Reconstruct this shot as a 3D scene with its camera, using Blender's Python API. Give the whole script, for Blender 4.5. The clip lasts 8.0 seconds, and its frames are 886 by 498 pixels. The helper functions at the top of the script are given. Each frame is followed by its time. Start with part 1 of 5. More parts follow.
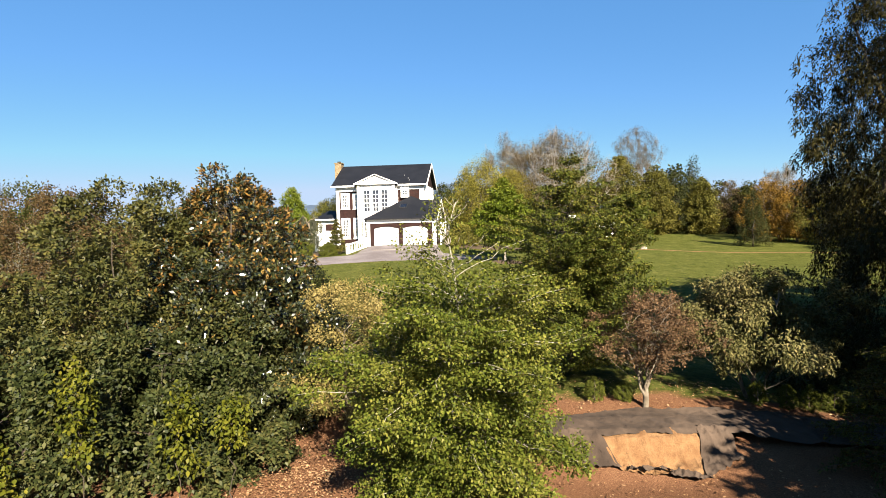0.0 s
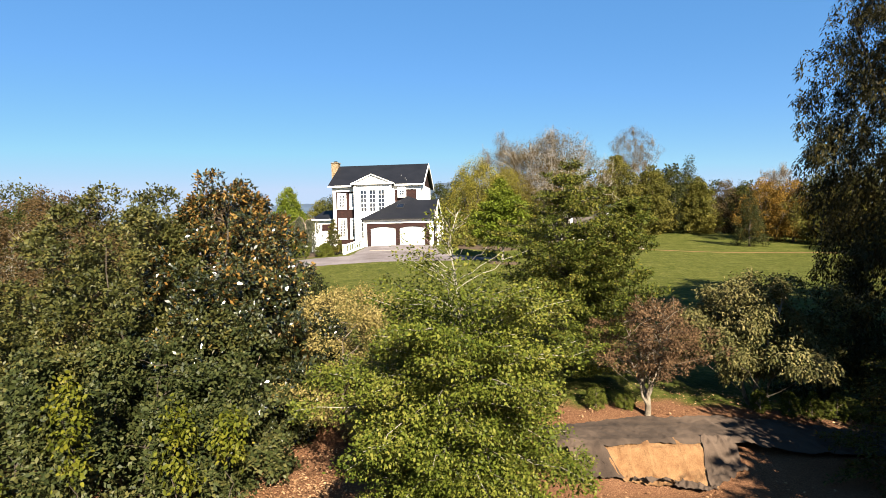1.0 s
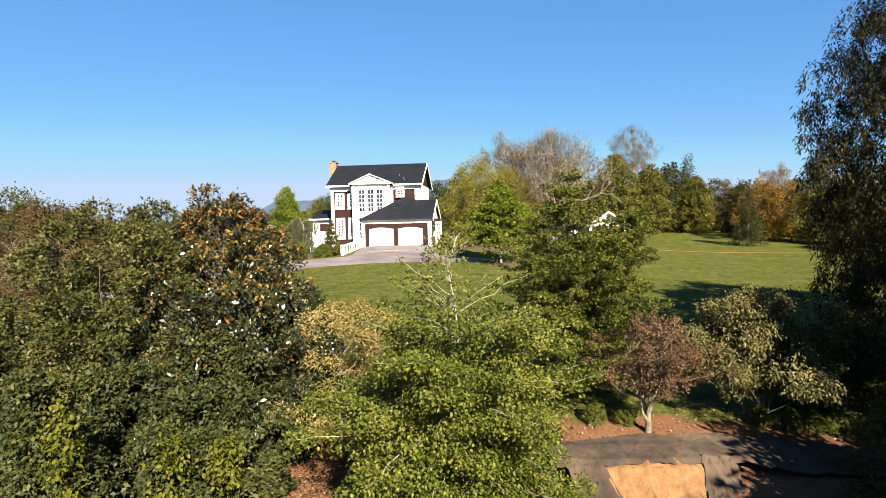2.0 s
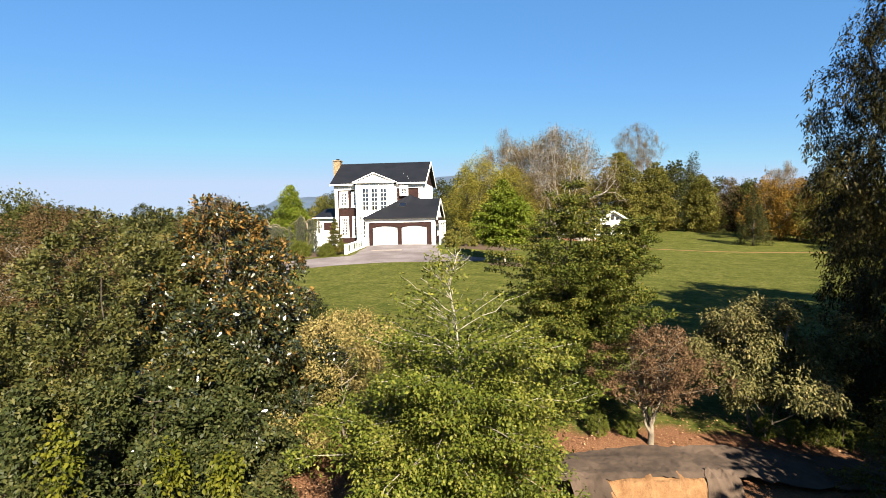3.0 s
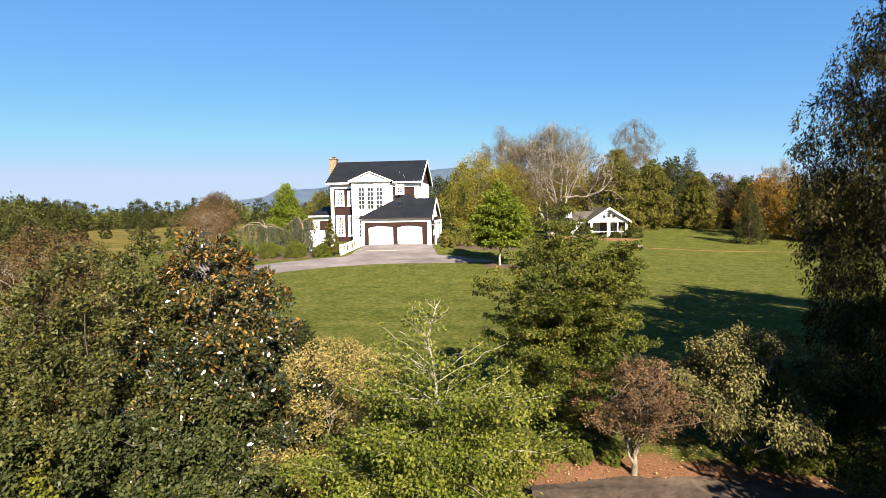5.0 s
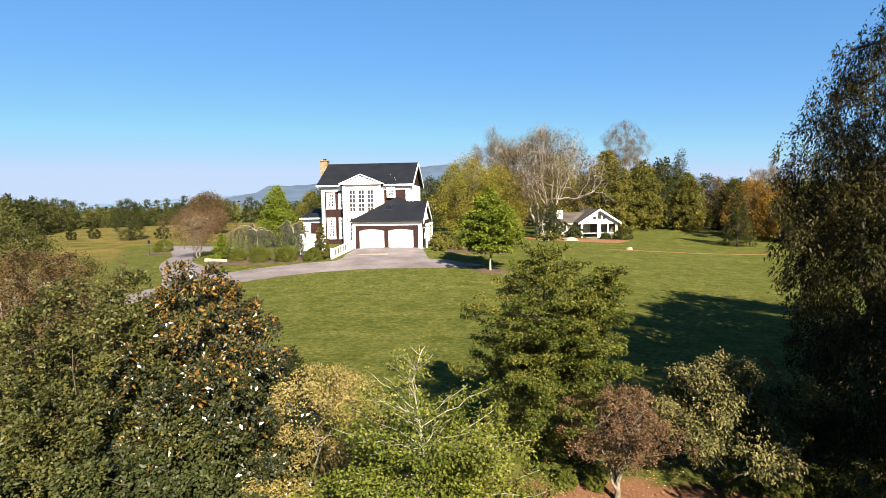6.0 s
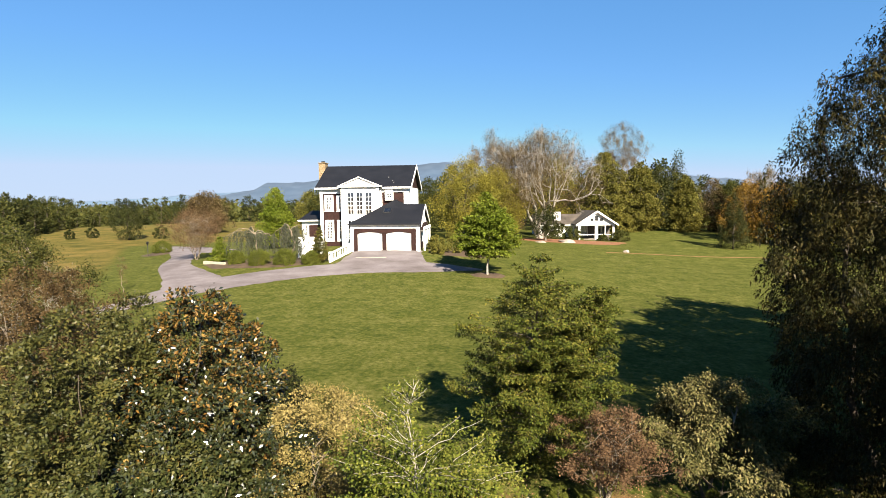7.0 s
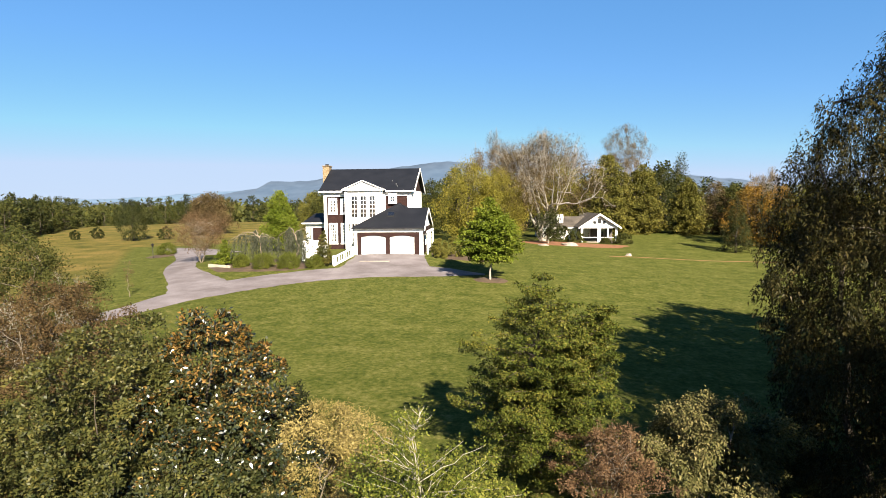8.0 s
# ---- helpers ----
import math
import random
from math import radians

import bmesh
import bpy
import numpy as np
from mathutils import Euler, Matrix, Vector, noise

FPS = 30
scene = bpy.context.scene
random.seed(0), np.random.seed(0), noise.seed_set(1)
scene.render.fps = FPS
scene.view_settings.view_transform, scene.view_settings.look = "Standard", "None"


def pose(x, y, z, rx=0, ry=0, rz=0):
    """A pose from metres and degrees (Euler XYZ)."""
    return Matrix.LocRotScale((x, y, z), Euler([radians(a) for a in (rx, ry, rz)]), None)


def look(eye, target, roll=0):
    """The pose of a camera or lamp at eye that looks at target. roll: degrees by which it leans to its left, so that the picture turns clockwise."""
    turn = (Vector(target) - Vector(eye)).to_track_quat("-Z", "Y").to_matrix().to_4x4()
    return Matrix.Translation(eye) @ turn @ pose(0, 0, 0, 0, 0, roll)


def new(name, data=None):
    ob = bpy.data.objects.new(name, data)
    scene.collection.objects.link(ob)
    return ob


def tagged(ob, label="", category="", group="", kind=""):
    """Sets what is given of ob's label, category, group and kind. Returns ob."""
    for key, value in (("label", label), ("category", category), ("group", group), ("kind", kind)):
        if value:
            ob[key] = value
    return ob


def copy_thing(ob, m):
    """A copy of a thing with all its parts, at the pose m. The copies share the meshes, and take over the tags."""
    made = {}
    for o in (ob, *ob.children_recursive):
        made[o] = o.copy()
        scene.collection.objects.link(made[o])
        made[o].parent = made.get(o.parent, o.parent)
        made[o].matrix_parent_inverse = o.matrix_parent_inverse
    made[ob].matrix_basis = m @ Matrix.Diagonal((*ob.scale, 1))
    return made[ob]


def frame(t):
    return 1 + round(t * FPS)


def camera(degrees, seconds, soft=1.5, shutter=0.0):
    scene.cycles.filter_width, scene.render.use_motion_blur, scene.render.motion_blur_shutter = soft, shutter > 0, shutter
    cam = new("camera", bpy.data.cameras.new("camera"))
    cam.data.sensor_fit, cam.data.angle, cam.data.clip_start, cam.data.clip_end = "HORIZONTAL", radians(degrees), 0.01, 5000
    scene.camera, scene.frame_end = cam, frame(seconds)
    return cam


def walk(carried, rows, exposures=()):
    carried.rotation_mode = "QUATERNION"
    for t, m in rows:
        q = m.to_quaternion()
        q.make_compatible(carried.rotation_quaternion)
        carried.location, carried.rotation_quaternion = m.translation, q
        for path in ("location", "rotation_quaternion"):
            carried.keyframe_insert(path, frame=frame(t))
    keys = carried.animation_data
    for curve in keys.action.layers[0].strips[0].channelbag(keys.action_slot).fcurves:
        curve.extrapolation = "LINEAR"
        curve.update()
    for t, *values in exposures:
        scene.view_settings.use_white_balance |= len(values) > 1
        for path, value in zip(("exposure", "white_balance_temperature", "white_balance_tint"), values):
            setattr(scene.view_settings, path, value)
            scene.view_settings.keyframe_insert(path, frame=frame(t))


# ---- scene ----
cam = camera(78.2, 8.0, soft=0.7)
EXPOSURE = 2.45
PATH = [
    (0, (0.196, -1.021, 2.203), (0.16, 0.977, 2.112), -1.4),
    (0.5, (0.151, -0.949, 2.237), (0.121, 1.048, 2.145), -1.4),
    (1, (0.124, -0.868, 2.367), (0.101, 1.13, 2.271), -1.4),
    (1.5, (0.12, -0.781, 2.565), (0.106, 1.216, 2.463), -1.4),
    (3, (0.168, -0.649, 3.003), (0.136, 1.347, 2.883), -1.2),
    (3.5, (0.237, -0.622, 3.143), (0.197, 1.373, 3.016), -1.3),
    (4, (0.306, -0.61, 3.33), (0.265, 1.385, 3.197), -1.2),
    (4.5, (0.372, -0.606, 3.527), (0.335, 1.389, 3.386), -1.1),
    (6, (0.552, -0.688, 4.505), (0.556, 1.305, 4.344), -0.9),
    (6.5, (0.594, -0.806, 4.837), (0.603, 1.187, 4.671), -0.7),
    (7, (0.63, -0.961, 5.118), (0.64, 1.032, 4.948), -0.7),
    (7.5, (0.618, -1.082, 5.373), (0.624, 0.91, 5.201), -0.6),
    (8, (0.601, -1.225, 5.634), (0.601, 0.768, 5.461), -0.5),
]
walk(cam, [(t, look(eye, target, roll)) for t, eye, target, roll in PATH], exposures=((0.0, EXPOSURE), (8.0, EXPOSURE)))

# ---- sky and sun ----
SUN_AZ, SUN_EL = radians(160), radians(33)  # azimuth clockwise from +y
world = bpy.data.worlds.new("world")
scene.world = world
world.use_nodes = True
wn, wl = world.node_tree.nodes, world.node_tree.links
sky = wn.new("ShaderNodeTexSky")
sky.sky_type, sky.sun_disc, sky.sun_elevation, sky.sun_rotation = "NISHITA", False, SUN_EL, SUN_AZ
sky.air_density, sky.dust_density, sky.ozone_density, sky.altitude = 1.0, 0.0, 3.5, 300
vivid = wn.new("ShaderNodeHueSaturation")
vivid.inputs["Saturation"].default_value = 1.12
wl.new(sky.outputs[0], vivid.inputs["Color"])
clear = wn.new("ShaderNodeMix")
clear.data_type = "RGBA"
clear.inputs[0].default_value = 0.44
clear.inputs[7].default_value = (0.85, 3.0, 6.8, 1)
wl.new(vivid.outputs[0], clear.inputs[6])
haze = wn.new("ShaderNodeMix")  # pale lavender air low down
haze.data_type, haze.blend_type = "RGBA", "DARKEN"
haze.inputs[0].default_value = 0.92
haze.inputs[7].default_value = (3.9, 4.85, 6.5, 1)
wl.new(clear.outputs[2], haze.inputs[6])
wl.new(haze.outputs[2], wn["Background"].inputs["Color"])
wn["Background"].inputs["Strength"].default_value = 0.027
sun_data = bpy.data.lights.new("sun", "SUN")
sun_data.energy, sun_data.angle, sun_data.color = 5.0, radians(0.55), (1.0, 0.89, 0.72)
sun = new("sun", sun_data)
to_sun = Vector((math.sin(SUN_AZ) * math.cos(SUN_EL), math.cos(SUN_AZ) * math.cos(SUN_EL), math.sin(SUN_EL)))
sun.matrix_world = look(to_sun * 60, (0, 0, 0))


# ---- materials ----
def shade(name):
    m = bpy.data.materials.new(name)
    m.use_nodes = True
    nt = m.node_tree
    return m, nt.nodes, nt.links, nt.nodes["Principled BSDF"]


def ramp(nodes, stops):
    r = nodes.new("ShaderNodeValToRGB")
    e = r.color_ramp.elements
    while len(e) < len(stops):
        e.new(0.5)
    for el, (p, c) in zip(e, stops):
        el.position, el.color = p, (*c, 1)
    return r


def noise_node(nodes, links, scale, detail=4.0, coord="Object", rough=0.55):
    tc = nodes.new("ShaderNodeTexCoord")
    n = nodes.new("ShaderNodeTexNoise")
    n.inputs["Scale"].default_value, n.inputs["Detail"].default_value, n.inputs["Roughness"].default_value = scale, detail, rough
    links.new(tc.outputs[coord], n.inputs["Vector"])
    return n


def mixc(nodes, links, fac, a, b, mode="MIX"):
    m = nodes.new("ShaderNodeMix")
    m.data_type, m.blend_type = "RGBA", mode
    for sock, v in ((m.inputs[0], fac), (m.inputs[6], a), (m.inputs[7], b)):
        if isinstance(v, (int, float)):
            sock.default_value = v
        elif isinstance(v, tuple):
            sock.default_value = (*v, 1)
        else:
            links.new(v, sock)
    return m.outputs[2]


def bump(nodes, links, height, strength, dist, bsdf):
    b = nodes.new("ShaderNodeBump")
    b.inputs["Strength"].default_value, b.inputs["Distance"].default_value = strength, dist
    links.new(height, b.inputs["Height"])
    links.new(b.outputs[0], bsdf.inputs["Normal"])


def surface(name, dark, light, scale=3.0, fine=40.0, rough=0.7, bump_s=0.3, bump_d=0.01, metal=0.0, spec=0.2):
    """A rough surface whose colour varies at two scales."""
    m, n, l, p = shade(name)
    a, b = noise_node(n, l, scale), noise_node(n, l, fine)
    r = ramp(n, ((0.3, dark), (0.7, light)))
    l.new(a.outputs[0], r.inputs[0])
    r2 = ramp(n, ((0.25, (0.72, 0.72, 0.72)), (0.75, (1.15, 1.15, 1.15))))
    l.new(b.outputs[0], r2.inputs[0])
    l.new(mixc(n, l, 1.0, r.outputs[0], r2.outputs[0], "MULTIPLY"), p.inputs["Base Color"])
    p.inputs["Roughness"].default_value, p.inputs["Metallic"].default_value = rough, metal
    p.inputs["Specular IOR Level"].default_value = spec
    bump(n, l, b.outputs[0], bump_s, bump_d, p)
    return m


def leaf_mat(name, stops, rough=0.5, through_light=0.14, patch=0.8, spec=0.05):
    """Leaves: each one takes its own tone, larger patches of the crown drift in tone too."""
    m, n, l, p = shade(name)
    g = n.new("ShaderNodeNewGeometry")
    big = noise_node(n, l, patch, 2.0)
    mx = n.new("ShaderNodeMath")
    mx.operation, mx.use_clamp = "MULTIPLY_ADD", True
    l.new(g.outputs["Random Per Island"], mx.inputs[0])
    mx.inputs[1].default_value = 0.75
    sub = n.new("ShaderNodeMath")
    sub.operation = "MULTIPLY_ADD"
    l.new(big.outputs[0], sub.inputs[0])
    sub.inputs[1].default_value, sub.inputs[2].default_value = 1.3, -0.53
    l.new(sub.outputs[0], mx.inputs[2])
    r = ramp(n, stops)
    l.new(mx.outputs[0], r.inputs[0])
    l.new(r.outputs[0], p.inputs["Base Color"])
    p.inputs["Roughness"].default_value = rough
    p.inputs["Specular IOR Level"].default_value = spec
    t = n.new("ShaderNodeBsdfTranslucent")
    l.new(mixc(n, l, 1.0, r.outputs[0], (1.25, 1.2, 0.6), "MULTIPLY"), t.inputs[0])
    mix = n.new("ShaderNodeMixShader")
    mix.inputs[0].default_value = through_light
    l.new(p.outputs[0], mix.inputs[1])
    l.new(t.outputs[0], mix.inputs[2])
    l.new(mix.outputs[0], n["Material Output"].inputs["Surface"])
    return m


M = {}
M["holly"] = leaf_mat("holly_leaf", ((0.0, (0.0184, 0.0281, 0.0043)), (0.5, (0.0574, 0.0686, 0.0089)), (1.0, (0.1263, 0.1186, 0.025))), 0.45, 0.14, 0.8, 0.06)
M["yellow"] = leaf_mat("yellow_leaf", ((0.0, (0.0667, 0.0577, 0.0153)), (0.5, (0.1435, 0.1104, 0.0382)), (1.0, (0.2051, 0.1629, 0.0656))), 0.5)
M["conifer"] = leaf_mat("fine_green_leaf", ((0.0, (0.0166, 0.0212, 0.0043)), (0.5, (0.0477, 0.0487, 0.0098)), (1.0, (0.0992, 0.0777, 0.0177))), 0.5)
M["beech"] = leaf_mat("beech_leaf", ((0.0, (0.0169, 0.0247, 0.0045)), (0.5, (0.0485, 0.0585, 0.0096)), (1.0, (0.1055, 0.0914, 0.0183))), 0.45, 0.15)
M["magnolia"] = leaf_mat("magnolia_leaf", ((0.0, (0.0058, 0.009, 0.0038)), (0.6, (0.0193, 0.0229, 0.0074)), (1.0, (0.046, 0.0438, 0.014))), 0.24, 0.06, 0.8, 0.8)
M["rust"] = leaf_mat("rust_leaf", ((0.0, (0.0449, 0.0212, 0.0046)), (0.6, (0.1005, 0.0538, 0.0114)), (1.0, (0.1744, 0.1119, 0.0343))), 0.5, 0.1, 0.8, 0.1)
M["pale"] = surface("pale_bloom", (0.2631, 0.228, 0.1578), (0.3289, 0.2982, 0.2192), 30, 90, 0.6)
M["evergreen"] = leaf_mat("evergreen_leaf", ((0.0, (0.0118, 0.0143, 0.0041)), (0.5, (0.0319, 0.0342, 0.0087)), (1.0, (0.0691, 0.0597, 0.0153))), 0.5, 0.08, 0.8, 0.12)
M["vine"] = leaf_mat("yellow_green_leaf", ((0.0, (0.0255, 0.0327, 0.0043)), (0.6, (0.0624, 0.0644, 0.0068)), (1.0, (0.1077, 0.0954, 0.0125))), 0.45)
M["broadleaf"] = leaf_mat("broad_leaf", ((0.0, (0.0082, 0.0118, 0.0036)), (0.5, (0.026, 0.0318, 0.0095)), (1.0, (0.0622, 0.0584, 0.0187))), 0.5, 0.08, 0.8, 0.1)
M["redbrown"] = leaf_mat("red_brown_leaf", ((0.0, (0.0314, 0.0187, 0.0101)), (0.5, (0.0782, 0.0468, 0.0247)), (1.0, (0.1347, 0.0846, 0.0437))), 0.65)
M["russet"] = leaf_mat("russet_leaf", ((0.0, (0.0231, 0.0167, 0.0073)), (0.5, (0.0562, 0.0364, 0.0146)), (1.0, (0.086, 0.0534, 0.0223))), 0.75, 0.25, 0.8, 0.1)
M["dogwood"] = leaf_mat("dogwood_leaf", ((0.0, (0.0277, 0.0303, 0.0095)), (0.5, (0.0771, 0.0718, 0.0249)), (1.0, (0.154, 0.1247, 0.0533))), 0.45)
M["willow"] = leaf_mat("curled_leaf", ((0.0, (0.0079, 0.0085, 0.003)), (0.5, (0.0207, 0.019, 0.0061)), (1.0, (0.0413, 0.0321, 0.0107))), 0.45)
M["maple"] = leaf_mat("maple_leaf", ((0.0, (0.045, 0.0652, 0.0064)), (0.5, (0.0819, 0.1047, 0.0113)), (1.0, (0.1228, 0.1303, 0.0197))), 0.5, 0.25, 0.3)
M["gold"] = leaf_mat("gold_green_leaf", ((0.0, (0.075, 0.07, 0.012)), (0.5, (0.12, 0.108, 0.017)), (1.0, (0.175, 0.14, 0.025))), 0.5, 0.25, 0.2)
M["wood_green"] = leaf_mat("woodland_leaf", ((0.0, (0.0141, 0.0192, 0.0055)), (0.5, (0.0355, 0.0392, 0.0101)), (1.0, (0.0615, 0.0568, 0.0144))), 0.55, 0.2, 0.15)
M["wood_olive"] = leaf_mat("olive_leaf", ((0.0, (0.05, 0.052, 0.012)), (0.5, (0.085, 0.08, 0.017)), (1.0, (0.13, 0.11, 0.024))), 0.55, 0.2, 0.15)
M["wood_dark"] = leaf_mat("dark_needle", ((0.0, (0.0089, 0.0123, 0.0044)), (0.5, (0.022, 0.0253, 0.0074)), (1.0, (0.0438, 0.0422, 0.011))), 0.55, 0.12, 0.2)
M["orange"] = leaf_mat("orange_leaf", ((0.0, (0.0624, 0.0381, 0.0077)), (0.5, (0.1417, 0.079, 0.0131)), (1.0, (0.187, 0.1144, 0.0245))), 0.55, 0.25, 0.2)
M["brown"] = leaf_mat("brown_leaf", ((0.0, (0.0326, 0.0236, 0.011)), (0.5, (0.0694, 0.0491, 0.0216)), (1.0, (0.1102, 0.0785, 0.0372))), 0.6, 0.2, 0.2)
# near-black leaf colour that paints the deep shade of the magnolia's hollow
M["hollow_shade"] = leaf_mat("hollow_shade_leaf", ((0.0, (0.003, 0.0045, 0.002)), (0.5, (0.007, 0.009, 0.0035)), (1.0, (0.014, 0.015, 0.005))), 0.6, 0.05, 0.8, 0.05)
M["cedar"] = leaf_mat("blue_needle", ((0.0, (0.0164, 0.0189, 0.011)), (0.5, (0.0346, 0.0372, 0.0236)), (1.0, (0.0612, 0.0627, 0.0432))), 0.6, 0.1)
M["boxwood"] = leaf_mat("boxwood_leaf", ((0.0, (0.0264, 0.0338, 0.0059)), (0.5, (0.0586, 0.0666, 0.0108)), (1.0, (0.0938, 0.0959, 0.0162))), 0.5, 0.15)
M["litter"] = leaf_mat("dead_leaf", ((0.0, (0.0711, 0.0342, 0.0165)), (0.5, (0.1775, 0.0966, 0.0494)), (1.0, (0.2959, 0.1936, 0.1099))), 0.7, 0.1)
M["bark"] = surface("grey_bark", (0.0784, 0.0612, 0.0431), (0.1765, 0.1459, 0.1079), 6, 60, 0.85, 0.6, 0.02)
M["bark_pale"] = surface("pale_bark", (0.1409, 0.1242, 0.1035), (0.2485, 0.2237, 0.1864), 5, 50, 0.8, 0.5, 0.02)
M["bark_dark"] = surface("dark_bark", (0.0236, 0.0177, 0.0137), (0.0589, 0.0471, 0.0353), 6, 60, 0.9, 0.6, 0.02)
M["white"] = surface("white_paint", (0.666, 0.657, 0.63), (0.738, 0.729, 0.711), 0.6, 14, 0.5, 0.1, 0.004)
M["slate"] = surface("slate_roof", (0.0031, 0.0035, 0.0052), (0.0069, 0.0072, 0.0096), 0.7, 9, 0.65, 0.4, 0.02)
M["asphalt_shingle"] = surface("brown_shingle", (0.0392, 0.0334, 0.0275), (0.0706, 0.0589, 0.0491), 0.7, 9, 0.85, 0.4, 0.02)
M["stone"] = surface("tan_stone", (0.076, 0.0445, 0.0185), (0.228, 0.1779, 0.1111), 5.0, 14, 0.8, 0.6, 0.04)
M["drive"] = surface("pale_gravel_drive", (0.0789, 0.065, 0.064), (0.1395, 0.1212, 0.1249), 0.5, 16, 0.95, 0.5, 0.02)
M["sand"] = surface("orange_sand", (0.1021, 0.0491, 0.0196), (0.1805, 0.1021, 0.0471), 4.5, 50, 0.95, 0.8, 0.03)
M["tarp"] = surface("charcoal_fabric", (0.0249, 0.0173, 0.0129), (0.0743, 0.0518, 0.0372), 1.6, 90, 1.0, 0.6, 0.008)
M["timber"] = surface("pale_timber", (0.218, 0.1962, 0.1471), (0.2834, 0.2616, 0.2071), 3, 30, 0.8)
M["metal_dark"] = surface("dark_metal", (0.0164, 0.0164, 0.0164), (0.0327, 0.0327, 0.0327), 4, 30, 0.45, 0.1, 0.002, 0.6)
M["metal_pale"] = surface("dull_metal", (0.109, 0.109, 0.109), (0.1635, 0.1635, 0.1635), 4, 30, 0.5, 0.1, 0.002, 0.5)
M["inside"] = surface("dim_interior", (0.0589, 0.0491, 0.0441), (0.0981, 0.0882, 0.0785), 1, 8, 0.9)
M["black_glass"] = surface("dark_pane", (0.003, 0.003, 0.0037), (0.0061, 0.0061, 0.0076), 2, 10, 0.25, 0.02, 0.001, spec=0.5)
M["rock"] = surface("pale_rock", (0.1569, 0.1295, 0.106), (0.2354, 0.2041, 0.1726), 2, 20, 0.9, 0.6, 0.03)


def brick_mat():
    m, n, l, p = shade("dark_red_brick")
    tc = n.new("ShaderNodeTexCoord")
    mp = n.new("ShaderNodeMapping")
    mp.inputs["Rotation"].default_value = (radians(90), 0, 0)
    l.new(tc.outputs["Object"], mp.inputs[0])
    b = n.new("ShaderNodeTexBrick")
    b.inputs["Scale"].default_value = 1.0
    b.inputs["Brick Width"].default_value, b.inputs["Row Height"].default_value, b.inputs["Mortar Size"].default_value = 0.215, 0.075, 0.006
    b.inputs["Color1"].default_value, b.inputs["Color2"].default_value, b.inputs["Mortar"].default_value = (0.022, 0.0068, 0.0055, 1), (0.011, 0.0045, 0.004, 1), (0.03, 0.02, 0.018, 1)
    l.new(mp.outputs[0], b.inputs["Vector"])
    a = noise_node(n, l, 0.9)
    r = ramp(n, ((0.3, (0.7, 0.7, 0.7)), (0.7, (1.2, 1.2, 1.2))))
    l.new(a.outputs[0], r.inputs[0])
    l.new(mixc(n, l, 1.0, b.outputs["Color"], r.outputs[0], "MULTIPLY"), p.inputs["Base Color"])
    p.inputs["Roughness"].default_value = 0.85
    p.inputs["Specular IOR Level"].default_value = 0.15
    bump(n, l, b.outputs["Fac"], 0.4, -0.01, p)
    return m


def glass_mat():
    m, n, l, p = shade("window_glass")
    p.inputs["Base Color"].default_value = (0.9, 0.95, 0.95, 1)
    p.inputs["Transmission Weight"].default_value, p.inputs["Roughness"].default_value, p.inputs["IOR"].default_value = 1.0, 0.02, 1.8
    return m


M["brick"], M["glass"] = brick_mat(), glass_mat()


